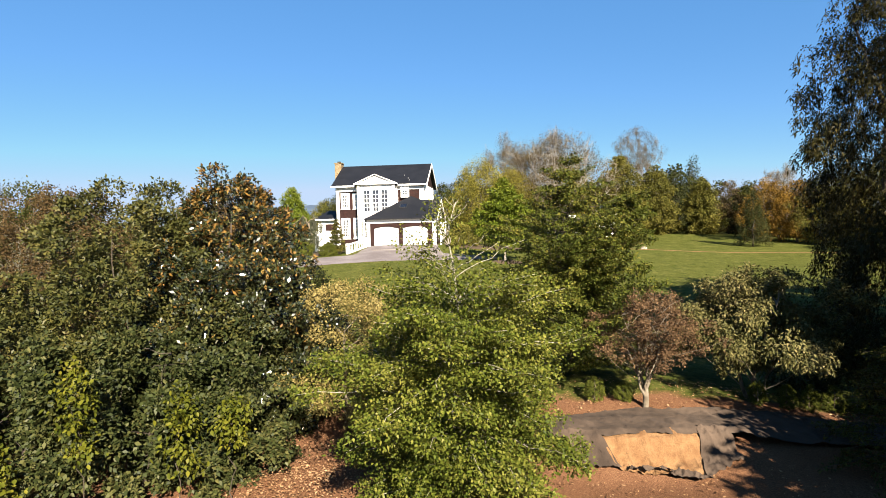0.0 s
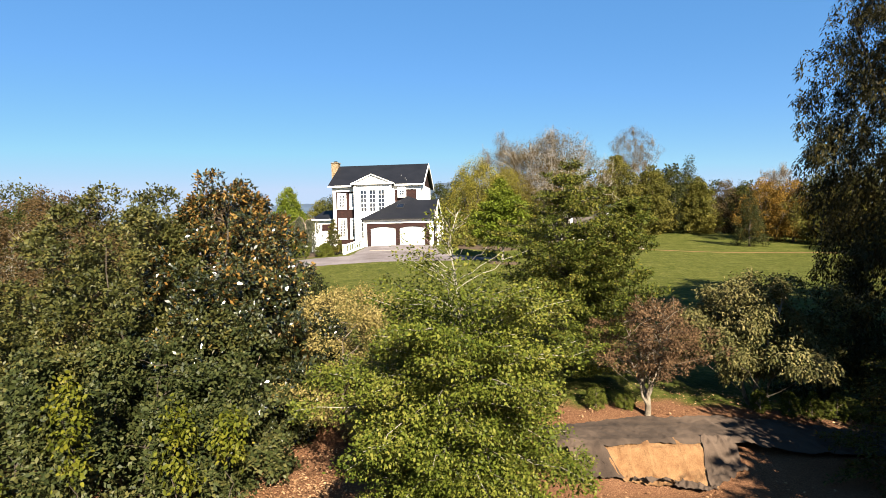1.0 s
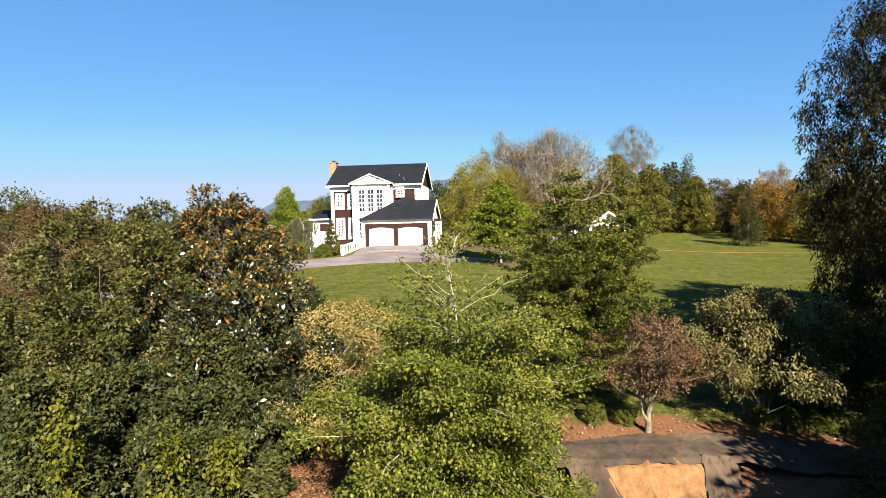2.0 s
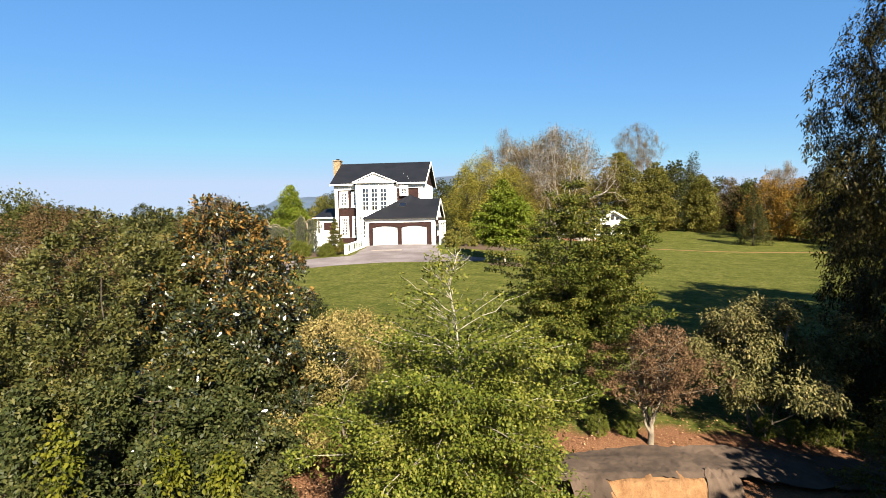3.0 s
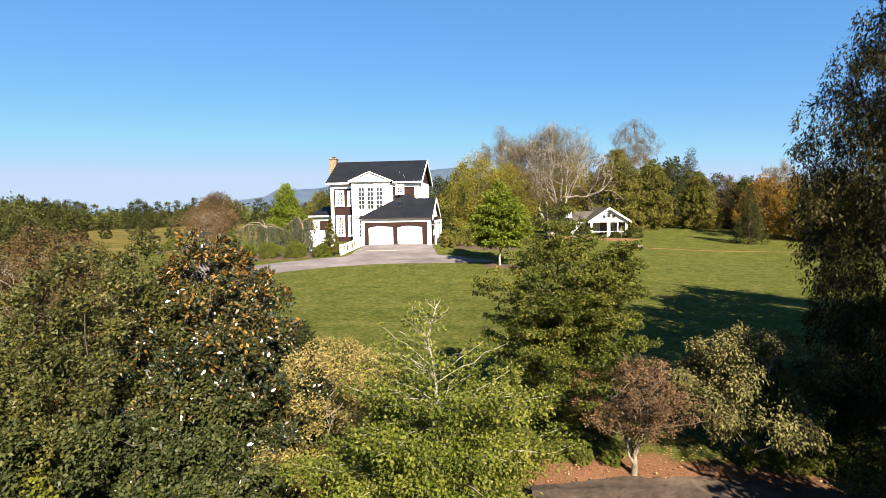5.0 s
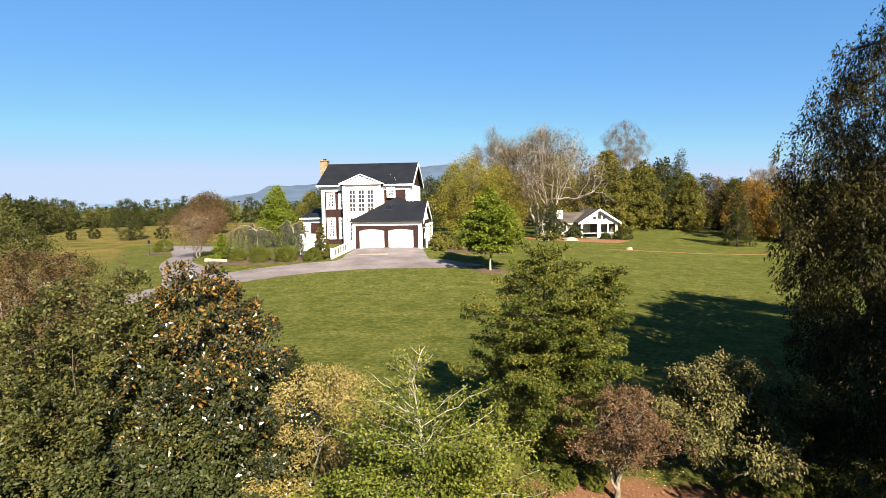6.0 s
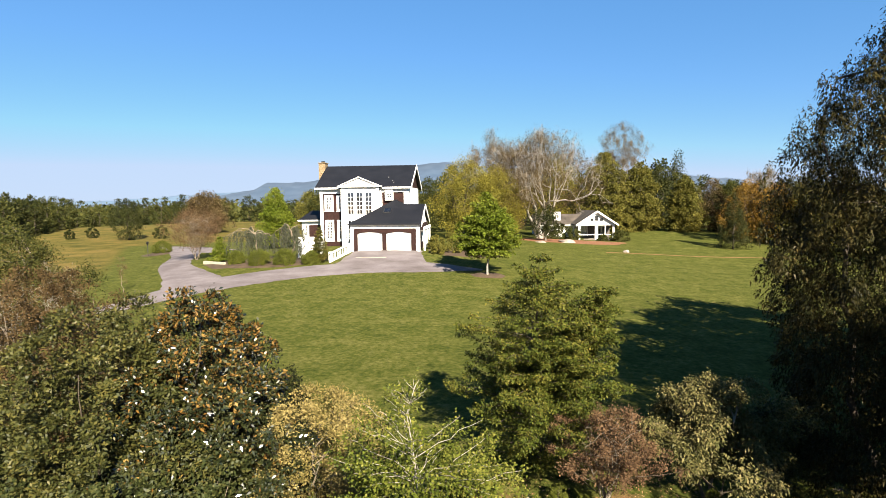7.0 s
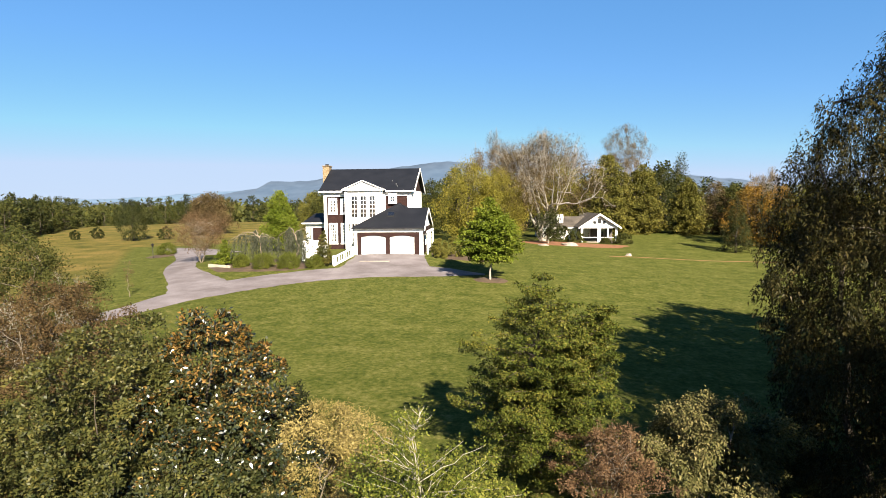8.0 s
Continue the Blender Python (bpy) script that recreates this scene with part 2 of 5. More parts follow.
def ground_mat():
    """Lawn, rough golden field beyond the drive, and the red-brown planting bed, blended along ragged edges."""
    m, n, l, p = shade("ground_cover")
    tc = n.new("ShaderNodeTexCoord")
    sep = n.new("ShaderNodeSeparateXYZ")
    l.new(tc.outputs["Object"], sep.inputs[0])
    wob, mid, fine, blade = (noise_node(n, l, s, d, "Object", r) for s, d, r in ((0.25, 4, 0.55), (0.9, 6, 0.65), (4.0, 8, 0.75), (45.0, 4, 0.6)))

    def math_(op, a, b, clamp=False):
        k = n.new("ShaderNodeMath")
        k.operation, k.use_clamp = op, clamp
        for i, v in enumerate((a, b)):
            if isinstance(v, (int, float)):
                k.inputs[i].default_value = v
            else:
                l.new(v, k.inputs[i])
        return k.outputs[0]

    swath = n.new("ShaderNodeTexNoise")  # mown swaths
    turn = n.new("ShaderNodeMapping")
    turn.inputs["Rotation"].default_value, turn.inputs["Scale"].default_value = (0, 0, radians(12)), (0.12, 0.6, 0.0)
    l.new(tc.outputs["Object"], turn.inputs[0])
    l.new(turn.outputs[0], swath.inputs["Vector"])
    swath.inputs["Scale"].default_value, swath.inputs["Detail"].default_value = 1.0, 5.0
    lawn = ramp(n, ((0.39, (0.0222, 0.0304, 0.0062)), (0.47, (0.0422, 0.0495, 0.0098)), (0.53, (0.0633, 0.0660, 0.0151)), (0.62, (0.1086, 0.0957, 0.0321))))
    l.new(math_("ADD", math_("MULTIPLY", swath.outputs[0], 0.1), math_("ADD", math_("MULTIPLY", mid.outputs[0], 0.3), math_("MULTIPLY", fine.outputs[0], 0.6))), lawn.inputs[0])
    field = ramp(n, ((0.34, (0.026, 0.032, 0.007)), (0.48, (0.068, 0.06, 0.015)), (0.64, (0.135, 0.092, 0.03))))
    l.new(math_("ADD", math_("MULTIPLY", wob.outputs[0], 0.5), math_("MULTIPLY", fine.outputs[0], 0.5)), field.inputs[0])
    soil = ramp(n, ((0.25, (0.0729, 0.0348, 0.0190)), (0.55, (0.1290, 0.0647, 0.0348)), (0.8, (0.2020, 0.1178, 0.0673))))
    l.new(math_("ADD", math_("MULTIPLY", mid.outputs[0], 0.4), math_("MULTIPLY", blade.outputs[0], 0.6)), soil.inputs[0])
    tone = ramp(n, ((0.3, (0.62, 0.62, 0.62)), (0.7, (1.25, 1.25, 1.25))))
    l.new(blade.outputs[0], tone.inputs[0])
    # field: left of a line that leans outward with distance
    edge = math_("ADD", math_("MULTIPLY", math_("SUBTRACT", wob.outputs[0], 0.5), 4.0), math_("ADD", sep.outputs[0], math_("MULTIPLY", sep.outputs[1], 0.49)))
    f_fac = math_("MULTIPLY", math_("SUBTRACT", -6.4, edge), 0.7, True)
    f_fac2 = math_("MULTIPLY", math_("MULTIPLY", math_("SUBTRACT", sep.outputs[1], 84.0), 0.5, True), math_("MULTIPLY", math_("SUBTRACT", -8.0, sep.outputs[0]), 0.15, True))
    f_fac = math_("MAXIMUM", f_fac, f_fac2)
    s_fac = math_("MULTIPLY", math_("SUBTRACT", math_("SUBTRACT", math_("ADD", 11.6, math_("MULTIPLY", math_("SUBTRACT", mid.outputs[0], 0.5), 1.5)), math_("MULTIPLY", math_("MULTIPLY", math_("SUBTRACT", sep.outputs[0], 1.2), 0.6, True), 0.55)), sep.outputs[1]), 3.0, True)
    c = mixc(n, l, f_fac, lawn.outputs[0], field.outputs[0])
    c = mixc(n, l, s_fac, c, soil.outputs[0])
    c = mixc(n, l, 1.0, c, tone.outputs[0], "MULTIPLY")
    l.new(c, p.inputs["Base Color"])
    p.inputs["Roughness"].default_value = 0.9
    p.inputs["Specular IOR Level"].default_value = 0.02
    bump(n, l, blade.outputs[0], 0.8, 0.04, p)
    return m


M["ground"] = ground_mat()


def hill_mat(name, a, b):
    m, n, l, p = shade(name)
    x = noise_node(n, l, 0.012, 8)
    r = ramp(n, ((0.35, a), (0.65, b)))
    l.new(x.outputs[0], r.inputs[0])
    l.new(r.outputs[0], p.inputs["Base Color"])
    p.inputs["Roughness"].default_value = 1.0
    return m


# distance haze is put into these blue base colours, paler for the farther ridge
M["hill_near"] = hill_mat("hazed_wooded_hill", (0.018, 0.0371, 0.0679), (0.0291, 0.0509, 0.0847))
M["hill_far"] = hill_mat("hazed_far_hill", (0.0477, 0.0874, 0.143), (0.0636, 0.106, 0.1616))

# ---- terrain ----
SPOTS = np.array((
    (-60, -80, -3), (0, -80, -3), (60, -80, -3.5), (0, -20, -2.3), (-15, 5, -2.2), (0, 4, -2.15), (3, 7.3, -2.12), (3.2, 9.0, -1.8), (4.2, 10.4, -1.8),
    (8.2, 11.7, -2.05), (15, 8, -2.4), (-4, 9, -1.95), (0, 25, -1.75), (-12, 28, -1.7), (17, 39.4, -2.3), (4.6, 45.4, -1.14), (1.8, 49.7, -0.8),
    (-10, 47, -0.75)))
SPOTS_FAR = np.array((
    (-9, 57, 0), (-1.5, 57, 0), (-12, 66, 0.1), (0, 70, 0.1), (-20, 45, -1.1), (-21, 56, -0.5), (-20, 35, -1.6), (35, 62, -2.6), (40, 68, -2.4),
    (27, 90, -1.35), (20, 78, -1.0), (45, 100, -0.6), (-36, 66, -1.3), (-50, 60, -1.9), (-57, 100, -1.1), (-66, 90, -1.2), (-60, 150, 0.5), (-85, 130, -0.7)))
SPOTS_RING = np.array((
    (-110, 150, -0.9), (0, 150, -1), (60, 150, -2), (120, 100, -3.5), (-120, 60, -4), (-40, 30, -2.6), (40, 30, -2.8), (80, 40, -4), (-80, 20, -4),
    (-250, 250, -7), (0, 300, -6), (250, 250, -7), (300, 0, -7), (-300, 0, -7)))
SPOTS = np.vstack((SPOTS, SPOTS_FAR, SPOTS_RING)).astype(float)
_gap = np.linalg.norm(SPOTS[:, None, :2] - SPOTS[None, :, :2], axis=2)
_n = len(SPOTS)
_a = np.zeros((_n + 1, _n + 1))
_a[:_n, :_n] = -np.sqrt(_gap ** 2 + 9) - np.eye(_n) * 0.15
_a[_n, :_n] = _a[:_n, _n] = 1
WEIGHTS = np.linalg.solve(_a, np.r_[SPOTS[:, 2], 0])


def height(x, y):
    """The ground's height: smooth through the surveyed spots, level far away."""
    x, y = np.asarray(x, float), np.asarray(y, float)
    d = np.sqrt((x[..., None] - SPOTS[:, 0]) ** 2 + (y[..., None] - SPOTS[:, 1]) ** 2 + 9)
    z = -(d @ WEIGHTS[:-1]) + WEIGHTS[-1]
    z = z - 0.22 * np.exp(-((x - 3.7) / 1.7) ** 2 - ((y - 8.0) / 0.7) ** 2)  # the dug edge
    f = np.clip((np.hypot(x, y) - 270) / 130, 0, 1)
    return z * (1 - f) - 7.0 * f


def hz(x, y):
    return float(height(x, y))


def mesh_ob(name, verts, faces, mats, parent=None, smooth=False, label=""):
    me = bpy.data.meshes.new(name)
    me.from_pydata([tuple(map(float, v)) for v in verts], [], faces)
    for m in mats if isinstance(mats, (list, tuple)) else (mats,):
        me.materials.append(m)
    if smooth:
        me.polygons.foreach_set("use_smooth", np.ones(len(me.polygons), bool))
    me.update()
    ob = new(name, me)
    ob.parent = parent
    if label:
        ob["label"] = label
    return ob


def grid_faces(nu, nv):
    return [(i * nv + j, (i + 1) * nv + j, (i + 1) * nv + j + 1, i * nv + j + 1) for i in range(nu - 1) for j in range(nv - 1)]


def build_ground():
    def axis(lo, hi, step, far):
        a = list(np.arange(lo, hi + step, step))
        k, s = a[-1], step
        while k < far:
            s *= 1.35
            k += s
            a.append(k)
        k, s = a[0], step
        while k > -far:
            s *= 1.35
            k -= s
            a.insert(0, k)
        return np.array(a)
    xs, ys = axis(-60, 60, 1.2, 4600), axis(-10, 110, 1.2, 4600)
    xs, ys = np.union1d(xs, np.arange(0.1, 7.4, 0.3)), np.union1d(ys, np.arange(6.1, 10.4, 0.3))
    gx, gy = np.meshgrid(xs, ys, indexing="ij")
    z = height(gx, gy)
    near = np.hypot(gx, gy) < 60
    for i, j in zip(*np.nonzero(near)):
        z[i, j] += 0.03 * noise.noise((gx[i, j] * 0.6, gy[i, j] * 0.6, 0))
    v = np.stack((gx, gy, z), -1).reshape(-1, 3)
    return mesh_ob("ground", v, grid_faces(len(xs), len(ys)), M["ground"], smooth=True)


tagged(build_ground(), "mown green lawn running into rough field and brown bed", "ground", kind="structure")


def hill(name, y, spots, mat, seed, base=-40):
    """A long ridge: crest heights along x, falling towards the viewer and away."""
    xs = np.linspace(spots[0][0], spots[-1][0], 260)
    crest = np.interp(xs, [s[0] for s in spots], [s[1] for s in spots])
    crest = np.array([c + 9 * noise.noise((x * 0.006, seed, 0)) + 4 * noise.noise((x * 0.02, seed, 5)) for x, c in zip(xs, crest)])
    vs, rows = [], ((-700, 0.0), (-420, 0.35), (-180, 0.75), (0, 1.0), (300, 0.6), (500, 0.0))
    for x, c in zip(xs, crest):
        for k, (dy, f) in enumerate(rows):
            vs.append((x, y + dy + 60 * noise.noise((x * 0.004, k, seed)), base + (c - base) * f))
    return tagged(mesh_ob(name, vs, grid_faces(len(xs), len(rows)), mat, smooth=True), "wooded mountain ridge on the horizon, coloured blue for haze", "mountain", kind="structure")


# both ridges carry their air haze as surface colour
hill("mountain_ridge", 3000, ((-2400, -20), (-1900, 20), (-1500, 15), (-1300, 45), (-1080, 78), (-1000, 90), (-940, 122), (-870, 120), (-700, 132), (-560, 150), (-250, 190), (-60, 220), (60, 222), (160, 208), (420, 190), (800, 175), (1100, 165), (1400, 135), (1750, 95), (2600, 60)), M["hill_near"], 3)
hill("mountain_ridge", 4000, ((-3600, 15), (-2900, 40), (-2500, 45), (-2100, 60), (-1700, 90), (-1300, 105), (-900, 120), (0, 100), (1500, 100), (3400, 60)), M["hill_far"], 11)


# ---- drive ----
def ribbon(name, mids, lift, mat, label, kind="structure", across=8, parent=None):
    """A strip laid on the ground: rows of (x, y, half width)."""
    p = np.array(mids, float)
    s = np.r_[0, np.cumsum(np.linalg.norm(np.diff(p[:, :2], axis=0), axis=1))]
    t = np.linspace(0, s[-1], max(8, int(s[-1] / 0.5)))
    c = np.stack([np.interp(t, s, p[:, k]) for k in range(3)], 1)
    for _ in range(6):
        c[1:-1] = (c[:-2] + 2 * c[1:-1] + c[2:]) / 4
    d = np.gradient(c[:, :2], axis=0)
    d /= np.linalg.norm(d, axis=1)[:, None]
    nrm = np.stack((-d[:, 1], d[:, 0]), 1)
    vs = []
    for i in range(len(c)):
        for k in np.linspace(-1, 1, across):
            wob = 1 + 0.07 * noise.noise((i * 0.33, len(mids), 9 * (k > 0))) + 0.05 * noise.noise((i * 1.3, len(mids), 9 * (k > 0)))
            q = c[i, :2] + nrm[i] * k * c[i, 2] * wob
            vs.append((*q, hz(*q) + lift + (0 if abs(k) < 0.99 else -0.06)))
    ob = mesh_ob(name, vs, grid_faces(len(c), across), mat, smooth=True, parent=parent)
    return tagged(ob, label, "driveway", kind=kind)


ribbon("driveway", ((-26.5, 24, 1.7), (-24.6, 29, 1.7), (-22.6, 32.6, 1.4), (-20.7, 35.9, 1.4), (-19.6, 39.2, 2.0), (-17.9, 42.0, 2.7), (-15.2, 44.4, 2.7), (-11, 46.8, 2.6), (-6, 48.3, 2.6), (-1.5, 48.7, 2.6), (1.4, 48.5, 1.9), (3.2, 48.2, 0.8), (4.4, 47.9, 0.2)), 0.07, M["drive"], "pale grey gravel driveway curving to the garage")
ribbon("driveway_apron", ((-4.6, 47.5, 4.6), (-4.9, 50, 4.3), (-5.0, 53, 3.9), (-5.0, 56.9, 3.6)), 0.09, M["drive"], "pale concrete apron before the garage doors")
ribbon("driveway_branch", ((-18.6, 41.5, 2.4), (-19.8, 43.8, 2.4), (-21.5, 46.6, 2.0), (-23.5, 49.4, 1.75), (-25.6, 52.6, 1.5), (-27.5, 57.0, 1.4), (-29.4, 63.0, 1.45), (-32.2, 69.5, 1.9), (-35.3, 75.2, 2.3)), 0.08, M["drive"], "pale gravel branch of the driveway past the field")
ribbon("driveway_loop", ((-40.6, 80.4, 0.9), (-38.6, 79.3, 1.5), (-36.5, 77.4, 2.3), (-33, 73.5, 2.6), (-29.5, 70.6, 2.0), (-26, 67.8, 1.8)), 0.06, M["drive"], "pale gravel turning loop of the driveway beside the field")


# ---- house ----
def box(bm, x0, x1, y0, y1, z0, z1):
    v = [bm.verts.new((x, y, z)) for x in (x0, x1) for y in (y0, y1) for z in (z0, z1)]
    for f in ((0, 1, 3, 2), (4, 6, 7, 5), (0, 4, 5, 1), (2, 3, 7, 6), (0, 2, 6, 4), (1, 5, 7, 3)):
        bm.faces.new([v[i] for i in f])


def part(name, bm, material, parent, label=""):
    bmesh.ops.recalc_face_normals(bm, faces=bm.faces)
    me = bpy.data.meshes.new(name)
    bm.to_mesh(me)
    bm.free()
    me.materials.append(material)
    ob = new(name, me)
    ob.parent = parent
    if label:
        ob["label"] = label
    return ob


def boxes(name, rows, material, parent, label=""):
    bm = bmesh.new()
    for r in rows:
        box(bm, *r)
    if len(rows) > 1:  # weld neighbours into one body
        bmesh.ops.remove_doubles(bm, verts=bm.verts, dist=1e-4)
        bm.verts.index_update()
        seen = {}
        for f in bm.faces:
            seen.setdefault(frozenset(v.index for v in f.verts), []).append(f)
        bmesh.ops.delete(bm, geom=[f for fs in seen.values() if len(fs) > 1 for f in fs], context="FACES_ONLY")
    return part(name, bm, material, parent, label)


def each(name, rows, material, parent, label=""):
    for r in rows:
        boxes(name, [r], material, parent, label)


def poly(name, verts, faces, material, parent, thick=0.0, label=""):
    """Flat faces given a thickness downwards."""
    bm = bmesh.new()
    v = [bm.verts.new(c) for c in verts]
    fs = [bm.faces.new([v[i] for i in f]) for f in faces]
    if thick:
        low = [bm.verts.new((c[0], c[1], c[2] - thick)) for c in verts]
        for f in faces:
            bm.faces.new([low[i] for i in reversed(f)])
        edges = [e for e in bm.edges if len(e.link_faces) == 1 and e.verts[0] in v]
        idx = {x: i for i, x in enumerate(v)}
        for e in edges:
            a, b = idx[e.verts[0]], idx[e.verts[1]]
            bm.faces.new((v[a], v[b], low[b], low[a]))
    return part(name, bm, material, parent, label)


def wall_rows(x0, x1, y0, y1, z0, z1, holes, along="x"):
    """Boxes that fill a wall but for its openings (a0, a1, z0, z1)."""
    cuts = sorted({x0 if along == "x" else y0, x1 if along == "x" else y1, *(c for h in holes for c in h[:2])})
    zs = sorted({z0, z1, *(c for h in holes for c in h[2:])})
    rows = []
    for a, b in zip(cuts, cuts[1:]):
        for c, d in zip(zs, zs[1:]):
            if any(h[0] <= a and b <= h[1] and h[2] <= c and d <= h[3] for h in holes):
                continue
            rows.append((a, b, y0, y1, c, d) if along == "x" else (x0, x1, a, b, c, d))
    return rows


def window(parent, x, y, z, w, h, cols, rows, trim=0.11, arch=False, name="window"):
    """A white sash with glazing bars in an opening whose outer face lies at y, looking to -y."""
    bars = [(x, x + w, y - 0.05, y + 0.09, z, z + trim), (x, x + w, y - 0.05, y + 0.09, z + h - trim, z + h),
            (x, x + trim, y - 0.05, y + 0.09, z + trim, z + h - trim), (x + w - trim, x + w, y - 0.05, y + 0.09, z + trim, z + h - trim)]
    iw, ih = w - 2 * trim, h - 2 * trim
    for i in range(1, cols):
        c = x + trim + iw * i / cols
        bars.append((c - 0.024, c + 0.024, y, y + 0.05, z + trim, z + h - trim))
    for j in range(1, rows):
        c = z + trim + ih * j / rows
        k = 0.045 if rows > 2 and j == rows // 2 else 0.024
        bars.append((x + trim, x + w - trim, y - 0.004, y + 0.054, c - k, c + k))
    wob = boxes(name, bars, M["white"], parent)
    boxes("window_sill", [(x - 0.06, x + w + 0.06, y - 0.12, y - 0.052, z - 0.07, z)], M["white"], wob)
    pane = boxes("pane", [(x + trim, x + w - trim, y + 0.056, y + 0.064, z + trim, z + h - trim)], M["glass"], wob, "dark clear glass")
    pane.visible_shadow = False
    return wob


def garage_door(parent, x, y, w, h):
    """A white panelled lift door under a shallow arch."""
    bm = bmesh.new()
    n = 12
    tops = [h - 0.18 + 0.18 * math.sin(math.pi * i / n) for i in range(n + 1)]
    front = [(x + w * i / n, tops[i]) for i in range(n + 1)]
    ring = [(x, 0.0)] + front + [(x + w, 0.0)]
    a = [bm.verts.new((p, y, q)) for p, q in ring]
    b = [bm.verts.new((p, y + 0.06, q)) for p, q in ring]
    bm.faces.new(a)
    bm.faces.new(b[::-1])
    for i in range(len(ring)):
        j = (i + 1) % len(ring)
        bm.faces.new((a[i], a[j], b[j], b[i]))
    door = part("garage_door", bm, M["white"], parent, "white panelled garage door")
    for r in range(4):
        for c in range(4):
            cw, rh = w / 4, (h - 0.2) / 4
            boxes("panel", [(x + c * cw + 0.08, x + (c + 1) * cw - 0.08, y - 0.02, y - 0.001, r * rh + 0.07, (r + 1) * rh - 0.05)], M["white"], door)
    boxes("handle", [(x + w / 2 - 0.12, x + w / 2 + 0.12, y - 0.05, y - 0.021, 0.36, 0.4)], M["metal_dark"], door)
    return door


def arch_rows(x, w, z_side, rise, y0, y1, top):
    """Stepped brick infill above an arched opening."""
    n, rows = 12, []
    for i in range(n):
        z = z_side + rise * math.sin(math.pi * (i + 0.5) / n)
        rows.append((x + w * i / n, x + w * (i + 1) / n, y0, y1, z, top))
    return rows


def build_house():
    h = new("house")
    h.matrix_world = pose(-8.03, 57.0, 0, 0, 0, -4.6)
    # garage
    d1, d2, dw = -0.15, 2.95, 2.68
    rows = wall_rows(-0.55, 6.15, 0, 0.3, -0.3, 2.45, [(d1, d1 + dw, -0.3, 2.12), (d2, d2 + dw, -0.3, 2.12)])
    boxes("garage_wall", rows, M["brick"], h, "dark red brick wall round the garage doors")
    for d in (d1, d2):
        boxes("brick_arch", arch_rows(d, dw, 1.92, 0.18, 0.001, 0.299, 2.119), M["brick"], h)
    boxes("garage_side", [(-0.85, -0.55, 0.02, 6.0, -0.3, 2.9)], M["brick"], h)
    boxes("garage_side", wall_rows(6.2, 6.5, 0.3, 8.0, -0.3, 2.9, [(2.0, 3.0, 0.9, 2.1), (4.6, 5.6, 0.9, 2.1)], "y"), M["brick"], h)
    each("trim", [(-0.9, -0.55, -0.06, 0.02, -0.3, 2.45), (6.152, 6.55, -0.06, 0.299, -0.3, 2.45), (-0.9, 6.55, -0.08, 0.3, 2.452, 2.86), (-1.0, 6.65, -0.3, 0.3, 2.862, 2.95)], M["white"], h, "white painted corner boards and frieze")
    garage_door(h, d1 + 0.02, 0.12, dw - 0.04, 2.08)
    garage_door(h, d2 + 0.02, 0.12, dw - 0.04, 2.08)
    v = [(-1.1, -0.45, 2.95), (6.75, -0.45, 2.95), (6.7, 3.75, 5.0), (4.6, 3.75, 5.0), (3.2, 4.8, 5.52), (3.2, 6.6, 5.52), (-1.1, 6.6, 2.95), (6.75, 8.2, 2.95), (4.6, 6.6, 3.7)]
    roof = poly("garage_roof", v, [(0, 1, 2, 3, 4), (0, 4, 5, 6), (3, 2, 7, 8), (4, 3, 8, 5)], M["slate"], h, 0.12, "dark slate hipped roof over the garage")
    k = (5.0 - 2.95) / 4.2
    sk = poly("skylight", [(x, y, 2.95 + (y + 0.45) * k + 0.12) for x, y in ((2.35, 1.75), (3.15, 1.75), (3.15, 2.6), (2.35, 2.6))], [(0, 1, 2, 3)], M["metal_dark"], roof, 0.1)
    poly("pane", [(x, y, 2.95 + (y + 0.45) * k + 0.14) for x, y in ((2.42, 1.82), (3.08, 1.82), (3.08, 2.53), (2.42, 2.53))], [(0, 1, 2, 3)], M["black_glass"], sk, 0.015)
    g = ((-0.5, 2.9), (3.75, 4.98), (8.25, 2.9))
    verge(h, 6.76, 6.83, g, 0.28)
    poly("gable_wall", [(6.3, 0.2, 2.9), (6.3, 3.75, 4.75), (6.3, 7.4, 2.9), (6.5, 0.2, 2.9), (6.5, 3.75, 4.75), (6.5, 7.4, 2.9)], [(0, 2, 1), (3, 4, 5), (0, 1, 4, 3), (1, 2, 5, 4), (0, 3, 5, 2)], M["white"], h)
    for y in (2.0, 4.6):
        window_side(h, 6.5, y, 0.9, 1.0, 1.2)
    for y in (0.8, 3.4, 6.2):
        boxes("post", [(6.85, 7.03, y, y + 0.18, -0.2, 2.3)], M["white"], h)
    boxes("porch_beam", [(6.85, 7.05, 0.6, 6.8, 2.302, 2.55)], M["white"], h)
    # main block, front at y 6.5
    lw = [(-5.5, -4.44, 4.28, 6.14), (-4.05, -2.98, 4.28, 6.14), (-5.5, -4.44, 0.75, 3.2), (-4.05, -2.98, 0.75, 3.2)]
    boxes("front_wall", wall_rows(-5.68, -2.9, 6.5, 6.8, -0.2, 6.3, lw), M["brick"], h, "dark red brick between white pilasters")
    for a, b, c, d in lw:
        window(h, a, 6.5, c, b - a, d - c, 3, 4 if c > 2 else 6, 0.24)
    each("corner_board", [(-6.03, -5.682, 6.38, 6.8, -0.2, 6.3), (3.98, 4.52, 6.38, 6.8, -0.2, 6.398), (1.222, 1.4, 6.42, 6.498, 4.5, 6.398)], M["white"], h)
    each("frieze", [(-6.05, -3.1, 6.36, 6.8, 6.302, 7.0), (1.1, 4.54, 6.36, 6.8, 6.4, 7.0)], M["white"], h, "white frieze under the eaves")
